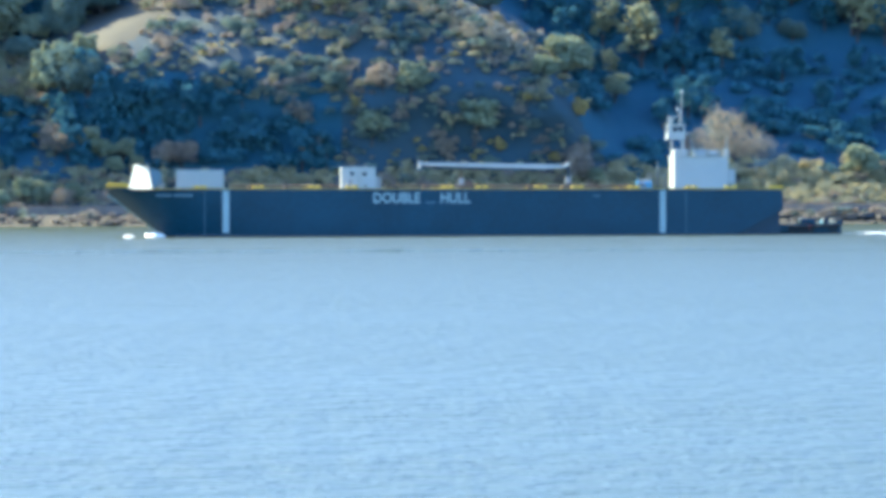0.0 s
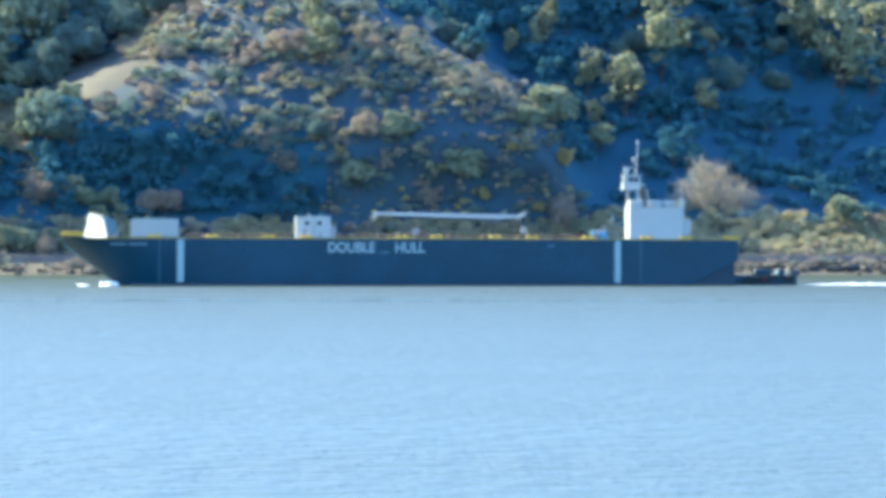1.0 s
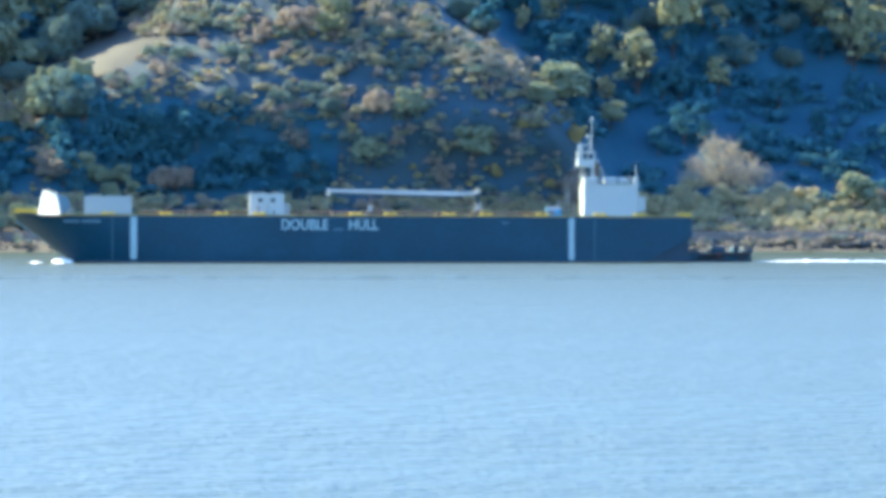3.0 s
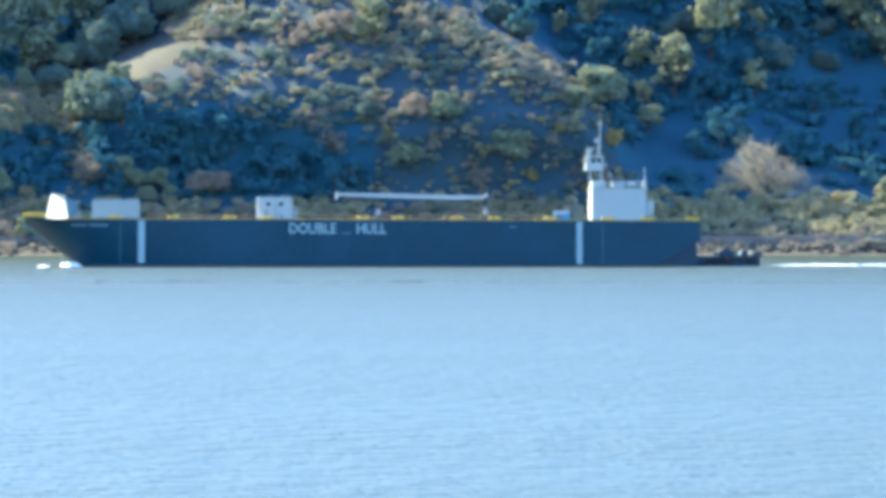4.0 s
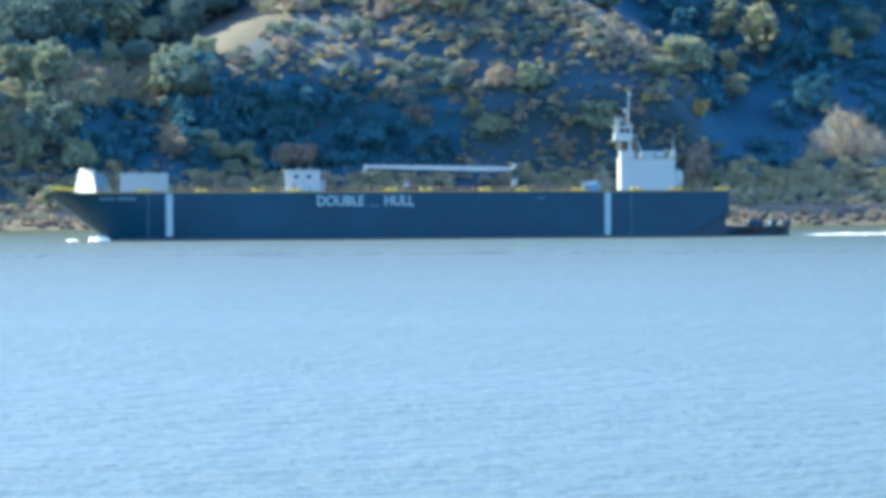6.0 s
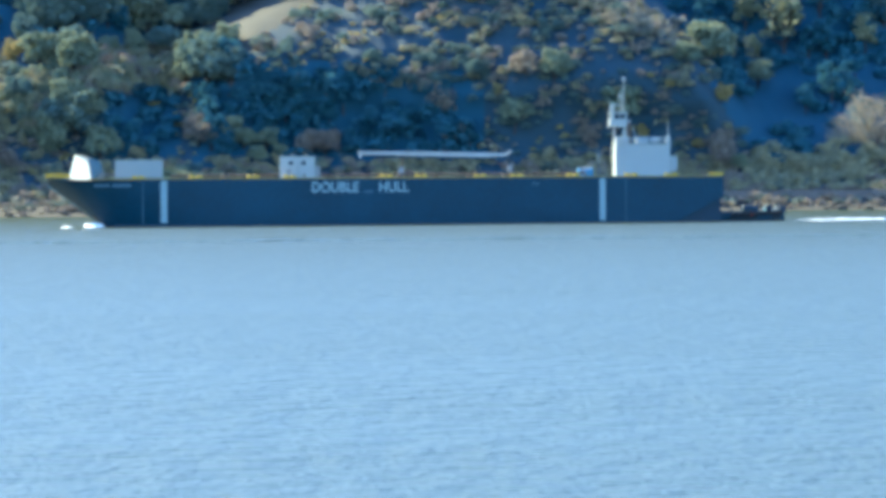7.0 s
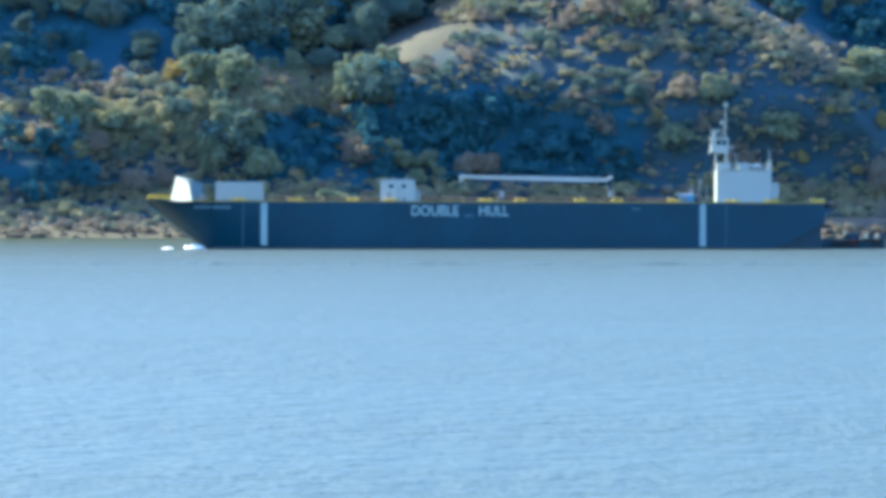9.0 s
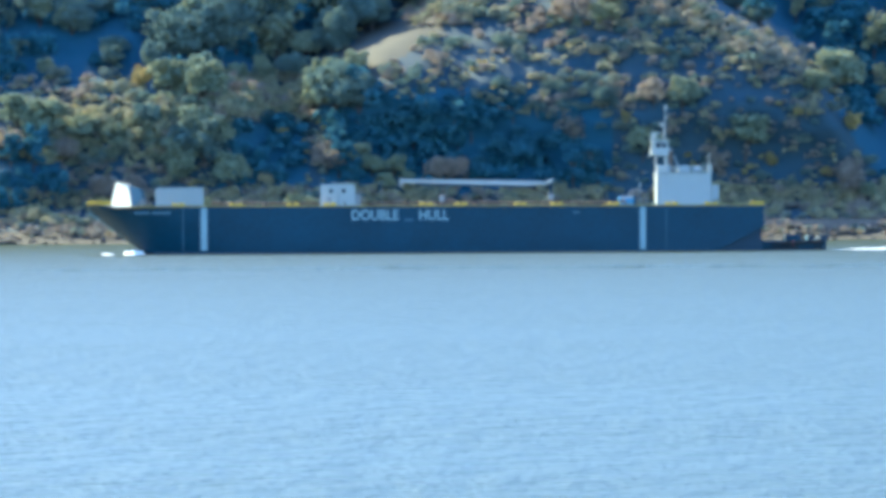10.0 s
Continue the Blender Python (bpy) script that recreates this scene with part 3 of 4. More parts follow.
shrubs("slope_grass", spots(60, -230, -120, 232, 248, 1.0, 2.4), "tan", "tan dry grass along a narrow shelf of the slope")
shrubs("lower_bushes", spots(95, -470, -215, 255, 350, 2.2, 4.4), "olive", "olive-tan bushes on the lower slope")
shrubs("lower_sage", spots(60, -470, -215, 255, 350, 2.2, 4.4), "green", "grey-green bushes on the lower slope")
shrubs("tall_shore_bushes", spots(80, 1040, 1720, 380, 424, 2.6, 4.8), "olive", "tall olive-tan bushes at the foot of the wood")
shrubs("waterside_scrub", spots(230, -700, 1720, 462, 484, 0.7, 1.7), "brown", "low dry scrub among the rocks at the waterline")
shrubs("shore_bushes", spots(260, 1040, 1720, 402, 442, 1.8, 3.6, None, 0.25, 17), "olive", "olive-tan bushes above the railway bank")
shrubs("knoll_scrub", spots(110, 205, 345, 8, 106, 1.2, 3.2), "brown", "brown dry scrub above the bare knoll")
shrubs("brow_scrub", spots(16, 395, 475, 78, 125, 1.6, 3.4), "brown", "brown dry scrub on the spur's open brow")
shrubs("knoll_bushes", spots(70, 205, 345, 8, 106, 1.2, 3.2), "olive", "olive bushes above the bare knoll")
# ---- shore ----


def boulder(seed, label):
    bm = bmesh.new()
    bmesh.ops.create_icosphere(bm, subdivisions=2, radius=1)
    for v in bm.verts:
        v.co *= 0.75 + 0.5 * noise.noise(v.co * 1.3 + Vector((seed * 7.1, 0, 0)))
        v.co.z *= 0.7
    return tagged(part("boulder", bm, ROCK), label, "boulder", "boulders along the waterline")


stones = [boulder(k, "weathered grey-brown boulder at the waterline") for k in range(4)]
for k in range(150):
    u, v = -700 + 2400 * rng.random(), 470 + 17 * rng.random()
    p = on_hill(u, v)
    s = 0.4 + 0.9 * rng.random() ** 2
    ob = copy_thing(stones[k % 4], pose(0, 0, 0))
    ob.matrix_basis = pose(p.x, p.y, p.z + 0.15 * s, 0, 0, 360 * rng.random()) @ Matrix.Diagonal((s * 1.4, s, s, 1))
for u, v, s in ((1480, 478, 2.2), (1505, 476, 2.6), (1530, 478, 1.8), (-510, 486, 2.0), (-545, 486, 1.5), (1330, 476, 1.6), (1440, 478, 1.3), (160, 484, 1.7), (120, 482, 1.4)):
    p = on_hill(u, v)
    ob = copy_thing(stones[int(s * 10) % 4], pose(0, 0, 0))
    ob.matrix_basis = pose(p.x, p.y, p.z + 0.2, 0, 0, u) @ Matrix.Diagonal((s * 1.7, s, s * 0.8, 1))
for ob in stones:
    bpy.data.objects.remove(ob)

# railway bank along the shore
bm = bmesh.new()
prof = [(1070.5, 2.4), (1072.0, 4.1), (1077.5, 4.2), (1079.5, 3.0), (1079.5, 1.0), (1070.5, 1.0)]
xs = np.linspace(-112, 130, 61)
rings = []
for x in xs:
    w = 0.25 * math.sin(x * 0.11) + 0.2 * math.sin(x * 0.37)
    rings.append([bm.verts.new((x, y + w, z + 0.08 * math.sin(x * 0.9 + y))) for y, z in prof])
for a, b in zip(rings, rings[1:]):
    for i in range(len(prof)):
        bm.faces.new((a[i], a[(i + 1) % 6], b[(i + 1) % 6], b[i]))
bm.faces.new(rings[0][::-1])
bm.faces.new(rings[-1])
bmesh.ops.recalc_face_normals(bm, faces=bm.faces)
bank = tagged(part("railway_bank", bm, BALLAST), "pale tan gravel railway embankment along the shore", "embankment", kind="structure")
for y in (1073.6, 1075.05):
    part("rail", box(-112, 130, y - 0.04, y + 0.04, 4.2, 4.38, 0.01), RUST, bank, "rusty steel rail")

# ---- barge and what it carries ----
PX = 0.0904


def bx(n):
    """Metres along the barge from its middle, from stations about 0.09 m apart."""
    return (n - 700.0) * PX


DECK_Z, NEAR, KEEL = 7.42, -11.0, -1.8
AFLOAT = []          # foam lies level on the water
TRAVEL = []          # (thing, offset on the barge)


COAMING = material("coaming_paint", (0.34, 0.26, 0.07), 0.7, var=0.5, scale=1.5)


SKEW = {"container": 0.24, "deckhouse": 0.2, "hose_crane": 0.66, "tugboat": 0.85, "pump_set": 0.4, "valve_chest": 0.4, "winch": 0.4, "pipe_rack": 0.45}


def aboard(name, x, y, z, label, category, group=""):
    ob = tagged(empty(name), label, category, group)
    TRAVEL.append((ob, Vector((x + SKEW.get(name, 0.0), y, z))))
    return ob


barge = aboard("barge", 0, 0, 0, "long dark blue double-hull tank barge with white stripes", "barge")


def loft(rings_co, caps=True):
    bm = bmesh.new()
    rings = [[bm.verts.new(p) for p in ring] for ring in rings_co]
    for a, b in zip(rings, rings[1:]):
        for i in range(len(a)):
            j = (i + 1) % len(a)
            bm.faces.new((a[i], b[i], b[j], a[j]))
    if caps:
        bm.faces.new(rings[0])
        bm.faces.new(rings[-1][::-1])
    bmesh.ops.recalc_face_normals(bm, faces=bm.faces)
    return bm


def bow_sections():
    """Spoon bow: rings of half breadths from the deck edge to the keel, station by station."""
    x0, out = bx(114), []
    for d in (0.0, 0.4, 1.0, 2, 3, 4, 5, 6, 7, 8, 9.5, 11, 13, 16, 20, 26, bx(1100) - bx(114)):
        deck = 3.6 + 7.4 * math.sqrt(max(0, 1 - (1 - min(1, (d + 0.4) / 15)) ** 2))
        z = max(KEEL, DECK_Z - 1.0 - (DECK_Z - 0.8) * (d / 9.0) ** 1.05)
        full = min(1, max(0.0, (d - 1) / 22)) ** 0.6
        top = DECK_Z + (0.55 * max(0, 1 - d / 5))
        half = []
        for k in range(9):
            q = k / 8
            b = deck * (1 - (1 - full) * q ** 1.5 * 0.93) * (1 - 0.06 * q ** 8)
            half.append((b, top + (z - top) * q))
        out.append([(x0 + d, -b, h) for b, h in half] + [(x0 + d, b, h) for b, h in half[::-1]])
    return out


part("hull", loft(bow_sections()), HULL, barge, "dark blue painted steel hull", True)
hull = barge.children[0]
es = hull.modifiers.new("edges", "EDGE_SPLIT")
es.split_angle = radians(40)
wing = [(bx(1100), KEEL), (bx(1100), DECK_Z), (bx(1306), DECK_Z), (bx(1306.5), 4.1), (bx(1214), -0.15), (bx(1190), KEEL)]
part("stern_wing", prism(wing, NEAR, -5.6, 0.03), HULL, barge, "dark blue stern wing beside the notch")
part("stern_wing", prism(wing, 5.6, -NEAR, 0.03), HULL, barge, "dark blue stern wing beside the notch")
# skegs in the darker colour, which carries the shade under the wings
for y0, y1 in ((NEAR + 0.5, -6.2), (6.2, -NEAR - 0.5)):
    part("skeg", prism([(bx(1195), KEEL), (bx(1195), 0.5), (bx(1300), 4.6), (bx(1303), KEEL)], y0, y1, 0.03), HULL_DARK, barge, "skeg under the stern, darkened for the shade there")
# pale bar added along the stem for the light its plating catches
stem = bmesh.new()
stations = [(r[8][0] + 0.0, 0.5 * (r[8][2] + r[9][2])) for r in bow_sections()[:11]]
for (xa, za), (xb, zb) in zip(stations, stations[1:]):
    tube((xa - 0.16, -1.2, za + 0.1), (xb - 0.16, -1.2, zb + 0.1), 0.2, 0.2, 8, stem)
part("stem_bar", stem, MARK, barge, "pale bar drawing the light along the stem edge")
part("notch_wall", box(bx(1099), bx(1103), -5.6, 5.6, KEEL, DECK_Z - 0.05, 0), HULL_DARK, barge, "black head wall of the stern notch")
part("deck", box(bx(150), bx(1099), -10.6, 10.6, DECK_Z - 0.1, DECK_Z + 0.05, 0), DECK, barge, "rust-brown deck plating")

for n0, n1 in ((314.5, 326.5), (1087, 1097.5)):
    stripe = part("stripe", box(bx(n0 + 0.6), bx(n1 - 0.6), NEAR - 0.03, NEAR + 0.02, 0.5, DECK_Z - 0.02, 0), MARK, barge, "white vertical draft stripe")
    for k in range(15):       # draft marks beside the stripe
        part("draft_mark", box(bx(n0) - 0.16, bx(n0) - 0.02, NEAR - 0.025, NEAR + 0.02, 0.75 + k * 0.43, 0.95 + k * 0.43, 0), MARK, stripe)
for n in (283, 1133):
    part("weld_seam", box(bx(n) - 0.10, bx(n) + 0.10, NEAR - 0.05, NEAR + 0.02, 0.2, DECK_Z - 0.1, 0.03), SEAM, barge, "worn dull rubbing strip")
part("rubbing_strake", box(bx(200), bx(1306), NEAR - 0.12, NEAR + 0.05, DECK_Z - 0.22, DECK_Z - 0.06, 0.05), HULL, barge)
part("waterline_band", box(bx(232), bx(1190), NEAR - 0.015, NEAR + 0.05, KEEL, 0.32, 0), HULL_DARK, barge, "black weedy waterline band")


def words(text, n, width):
    ob = lettering(text, 2.28, 0.03, "lettering", MARK, barge, pose(0, 0, 0))
    xs = [v.co.x for v in ob.data.vertices]
    k = width / (max(xs) - min(xs))
    ob.matrix_basis = pose(bx(n), NEAR - 0.02, 5.30, 90, 0, 0) @ Matrix.Diagonal((k, 1, 1, 1))
    tagged(ob, "white painted lettering")


words("DOUBLE", 578.5, 82.5 * PX)
words("HULL", 697.5, 51.5 * PX)
part("name_bar", box(bx(672), bx(688), NEAR - 0.03, NEAR + 0.01, 5.2, 5.42, 0), FADED, barge, "faded grey mark")
part("name_bar", box(bx(968), bx(981), NEAR - 0.03, NEAR + 0.01, 6.3, 6.55, 0), FADED, barge, "small pale mark")
for n0, n1 in ((197, 224), (229, 262)):
    d = bx(n0) - bx(109)
    part("name_bar", box(bx(n0), bx(n1), NEAR - 0.02 + max(0, 0.9 - d * 0.09) * 0.35, NEAR + 0.5, 6.28, 6.7, 0), FADED, barge, "faded pale name, unreadable")

# deck edge: coaming with an uneven yellow line, bollards, rails
part("coaming", box(bx(190), bx(1306), NEAR + 0.02, NEAR + 0.2, DECK_Z - 0.03, DECK_Z + 0.16, 0.03), COAMING, barge, "weathered yellow deck edge coaming")
part("coaming", box(bx(190), bx(1306), -NEAR - 0.2, -NEAR - 0.02, DECK_Z - 0.03, DECK_Z + 0.16, 0.03), COAMING, barge, "weathered yellow deck edge coaming")


def bollard(n, y, wide=2.1):
    bm = box(-wide / 2, wide / 2, -0.35, 0.35, 0, 0.3, 0.04)
    for s in (-1, 1):
        tube((s * wide * 0.27, 0, 0.2), (s * wide * 0.27, 0, 0.52), 0.40, 0.40, 12, bm)
        tube((s * wide * 0.27, 0, 0.50), (s * wide * 0.27, 0, 0.60), 0.48, 0.44, 12, bm)
    ob = part("bollard", bm, YELLOW, barge, "yellow double mooring bollard")
    ob.location = (bx(n), y, DECK_Z + 0.02)


for n in (275, 376, 476, 541, 711, 772, 876, 941, 1041, 1143, 1213):
    bollard(n, NEAR + 0.75)
    bollard(n, -NEAR - 0.75)
for n in (1289, 1299):
    bollard(n, NEAR + 0.7, 1.0)
# bow bulwark in yellow pieces
for k in range(7):
    n = 110 + k * 5.5
    y = -(3.6 + 7.4 * math.sqrt(max(0, 1 - (1 - min(1, (k * 5.5 * PX + 0.4) / 15)) ** 2))) + 0.25
    part("bulwark", box(bx(n), bx(n + 6.5), y, y + 0.25, DECK_Z + 0.3, DECK_Z + 1.0 + 0.15 * math.sin(k * 2.1), 0.06), YELLOW, barge, "yellow bow bulwark plate")
    part("bulwark", box(bx(n), bx(n + 6.5), -y - 0.25, -y, DECK_Z + 0.3, DECK_Z + 1.0, 0.06), YELLOW, barge, "yellow bow bulwark plate")
part("anchor_roller", tube((bx(116), -2.2, DECK_Z + 0.8), (bx(116), 2.2, DECK_Z + 0.8), 0.35), YELLOW, barge)


def plate(corners, thick):
    """A plate between four corners."""
    bm = bmesh.new()
    c = [Vector(p) for p in corners]
    nrm = (c[1] - c[0]).cross(c[3] - c[0]).normalized() * thick
    a = [bm.verts.new(p) for p in c]
    b = [bm.verts.new(p + nrm) for p in c]
    bm.faces.new(a)
    bm.faces.new(b[::-1])
    for i in range(4):
        bm.faces.new((a[i], b[i], b[(i + 1) % 4], a[(i + 1) % 4]))
    bmesh.ops.recalc_face_normals(bm, faces=bm.faces)
    return bm


def level_with(a, b, d, x, z):
    """The y at which (x, z) lies in the plane of a, b and d."""
    a, b, d = Vector(a), Vector(b), Vector(d)
    n = (b - a).cross(d - a)
    return a.y - (n.x * (x - a.x) + n.z * (z - a.z)) / n.y


# V-shaped breakwater on the foredeck
Z0 = DECK_Z
for s in (-1, 1):
    part("breakwater", plate([(bx(151), s * 0.6, Z0), (bx(192), s * 7.6, Z0), (bx(185), level_with((bx(151), s * 0.6, Z0), (bx(192), s * 7.6, Z0), (bx(161), s * 0.6, Z0 + 3.95), bx(185), Z0 + 3.45), Z0 + 3.45), (bx(161), s * 0.6, Z0 + 3.95)], 0.14), WHITE, barge, "tall white V-shaped breakwater plate")
    part("breakwater_brace", plate([(bx(193), s * 7.5, Z0), (bx(209), s * 6.0, Z0 + 1.2), (bx(205), s * 6.0, Z0 + 2.9), (bx(186), s * 7.2, Z0 + 3.4)], 0.10), FADED, barge, "grey bracing plate behind the breakwater")
part("breakwater_cap", plate([(bx(161), -0.8, Z0 + 3.95), (bx(185), -7.3, Z0 + 3.45), (bx(185), 7.3, Z0 + 3.45), (bx(161), 0.8, Z0 + 3.95)], 0.10), WHITE, barge)
part("windlass", tube((bx(207), -5.2, Z0 + 0.75), (bx(207), -1.5, Z0 + 0.75), 0.6, 0.6, 14), STEEL, barge, "dark anchor windlass")

# low pipes, hatches and vents along the deck
for y in (-3.0, -2.2, -1.4):
    part("cargo_pipe", tube((bx(330), y, Z0 + 0.55), (bx(1040), y, Z0 + 0.55), 0.2, 0.2, 8), RUST, barge, "rusty cargo pipe")
for k, n in enumerate(range(345, 1040, 62)):
    part("pipe_support", box(bx(n) - 0.1, bx(n) + 0.1, -3.4, -1.0, Z0, Z0 + 0.36, 0.02), RUST, barge)
    bm = tube((bx(n + 20), -6.2, Z0), (bx(n + 20), -6.2, Z0 + 0.75), 0.5, 0.5, 12)
    part("tank_hatch", bm, RUST, barge, "rust-brown tank hatch")
    bm = tube((bx(n + 36), -8.8, Z0), (bx(n + 36), -8.8, Z0 + 0.6), 0.09, 0.09, 8)
    tube((bx(n + 36), -8.8, Z0 + 0.55), (bx(n + 36), -8.8, Z0 + 0.75), 0.2, 0.14, 10, bm)
    part("tank_vent", bm, RUST, barge)
for n, h, r, m in ((632, 4.0, 0.07, SEAM), (1088, 4.4, 0.08, SEAM)):
    bm = tube((bx(n), -6, Z0), (bx(n), -6, Z0 + h), r, r * 0.6, 8)
    tube((bx(n), -6, Z0 + h - 0.35), (bx(n), -6, Z0 + h + 0.1), 0.2, 0.2, 8, bm)
    part("light_mast", bm, m, barge, "thin light mast")


def container():
    ob = aboard("container", bx(272.5), -6.4, Z0 + 0.05, "white corrugated steel container on the barge's foredeck", "container")
    w, h = 83.5 * PX / 2, 3.05
    part("body", box(-w + 0.1, w - 0.1, -1.2, 1.2, 0.3, h - 0.06, 0.02), WHITE, ob)
    me = None
    for k in range(24):
        x = -w + 0.35 + k * (2 * w - 0.7) / 23
        for y in (-1.23, 1.23):
            if me is None:
                rib = part("rib", box(-0.07, 0.07, -0.035, 0.035, 0.4, h - 0.15, 0.02), WHITE, ob)
                me = rib.data
            else:
                rib = new("rib", me)
                rib.parent = ob
            rib.location = (x, y, 0)
    for x in (-w + 0.07, w - 0.07):
        for y in (-1.2, 1.2):
            part("corner_post", box(x - 0.09, x + 0.09, y - 0.09, y + 0.09, 0, h, 0.02), WHITE, ob)
    for y in (-1.2, 1.2):
        part("rail", box(-w, w, y - 0.06, y + 0.06, h - 0.14, h + 0.02, 0.02), WHITE, ob)
        part("rail", box(-w, w, y - 0.06, y + 0.06, 0.14, 0.34, 0.02), STEEL, ob)


container()


def deckhouse():
    ob = aboard("deckhouse", bx(552.5), -6.2, Z0 + 0.05, "small white equipment house with two square windows", "deckhouse")
    w, h = 61 * PX / 2, 3.4
    part("wall", box(-w, w, -2, 2, 0, h, 0.05), WHITE, ob)
    part("roof", box(-w - 0.1, w + 0.1, -2.1, 2.1, h - 0.02, h + 0.14, 0.04), WHITE, ob)
    for x in (-1.02, 0.98):
        win = part("window", box(x - 0.34, x + 0.34, -2.06, -1.98, 2.15, 2.75, 0.02), GLASS, ob, "dark square window")
        part("frame", box(x - 0.42, x + 0.42, -2.04, -1.97, 2.07, 2.83, 0.02), WHITE, win)
    part("door", box(-1.75, -0.95, -2.05, -1.98, 0.15, 1.55, 0.02), STEEL, ob, "grey louvred door")
    part("downpipe", tube((0.1, -2.08, 0), (0.1, -2.08, 2.6), 0.06), STEEL, ob)
    for x in (-0.6, 1.3):
        part("roof_vent", tube((x, 0, h), (x, 0, h + 0.5), 0.14), STEEL, ob)
    part("side_box", box(w, w + 0.9, -1.2, 1, 0, 2.0, 0.05), STEEL, ob, "grey machinery box")


deckhouse()


def crane():
    ob = aboard("hose_crane", bx(795), -1.5, Z0 + 0.05, "white hose crane with its long boom laid level", "crane")
    o = bx(795)
    L = lambda n: bx(n) - o
    part("boom", prism([(L(661), 3.80), (L(661), 4.30), (L(760), 4.22), (L(905), 3.95), (L(918), 3.85), (L(905), 3.35), (L(885), 3.20), (L(790), 3.42)], -0.5, 0.5, 0.06), WHITE, ob, "long white tapered box boom")
    part("boom_head", prism([(L(657.5), 3.15), (L(657.5), 4.45), (L(661.5), 4.45), (L(663.5), 3.95), (L(661), 3.15)], -0.6, 0.6, 0.04), WHITE, ob)
    part("boom_foot", prism([(L(902), 3.4), (L(916), 3.7), (L(927), 4.35), (L(930), 4.3), (L(929), 3.8), (L(916), 3.3)], -0.7, 0.7, 0.04), WHITE, ob)
    part("pedestal", tube((L(926), 0, 0), (L(926), 0, 3.6), 0.3, 0.26, 14), HULL, ob, "dark blue crane pedestal")
    part("pedestal_box", box(L(922), L(931), -0.7, 0.7, 0.9, 2.0, 0.05), STEEL, ob, "grey hydraulic box")
    bm = tube((L(735), -0.6, 0), (L(735), -0.6, 3.5), 0.08)
    tube((L(735), 0.6, 0), (L(735), 0.6, 3.5), 0.08, None, 8, bm)
    tube((L(735), -0.7, 3.5), (L(735), 0.7, 3.5), 0.1, None, 8, bm)
    part("boom_rest", bm, RUST, ob)
    # dark bar added to give the boom its shaded underside
    part("slung_hose", tube((L(690), -0.45, 3.42), (L(900), -0.45, 3.05), 0.16, 0.16, 10), HULL, ob, "dark blue bar standing for shade under the boom")
    part("hydraulic_ram", tube((L(926), 0, 1.6), (L(880), 0, 3.3), 0.1), RUST, ob)


crane()


def small_gear(name, n, y, label, category, mat, parts):
    ob = aboard(name, bx(n), y, Z0 + 0.05, label, category)
    for pname, b, m in parts:
        part(pname, box(*b, 0.06), m, ob)
    return ob


small_gear("pump_set", 735, -5, "small grey pump set on deck", "pump", WHITE, [("base", (-0.7, 0.7, -0.5, 0.5, 0, 0.5), STEEL), ("motor", (-0.4, 0.4, -0.35, 0.35, 0.5, 1.7), STEEL)])
small_gear("valve_chest", 748, -5, "rust-red valve chest on deck", "valve chest", RUST, [("body", (-0.9, 0.9, -0.6, 0.6, 0, 0.9), RUST), ("cover", (-0.6, 0.6, -0.4, 0.4, 0.9, 1.35), RUST)])
winch = small_gear("winch", 1061, -5.5, "bright blue deck winch with drum", "winch", BLUE, [("bed", (-1.3, 1.3, -0.9, 0.9, 0, 0.35), BLUE), ("cheek", (-1.2, -0.95, -0.8, 0.8, 0.3, 1.5), BLUE), ("cheek", (0.95, 1.2, -0.8, 0.8, 0.3, 1.5), BLUE), ("motor", (-0.2, 0.9, -1.0, -0.4, 0.3, 1.1), BLUE)])
part("drum", tube((-0.95, 0, 0.95), (0.95, 0, 0.95), 0.55, 0.55, 16), STEEL, winch)
part("light", tube((0.6, 0.4, 1.4), (0.6, 0.4, 2.6), 0.05), STEEL, winch)
rack = aboard("pipe_rack", bx(1085), -4.5, Z0 + 0.05, "grey steel hose rack beside the winch", "rack")
for x in (-1.1, 0.0, 1.1):
    part("post", tube((x, 0, 0), (x, 0, 2.4), 0.07), STEEL, rack)
for z in (1.1, 2.3):
    part("crossbar", tube((-1.2, 0, z), (1.2, 0, z), 0.06), STEEL, rack)
part("lamp", box(-0.1, 0.2, -0.2, 0.2, 3.0, 3.7, 0.05), WHITE, rack)
part("lamp_post", tube((0.05, 0, 0), (0.05, 0, 3.1), 0.06), STEEL, rack)


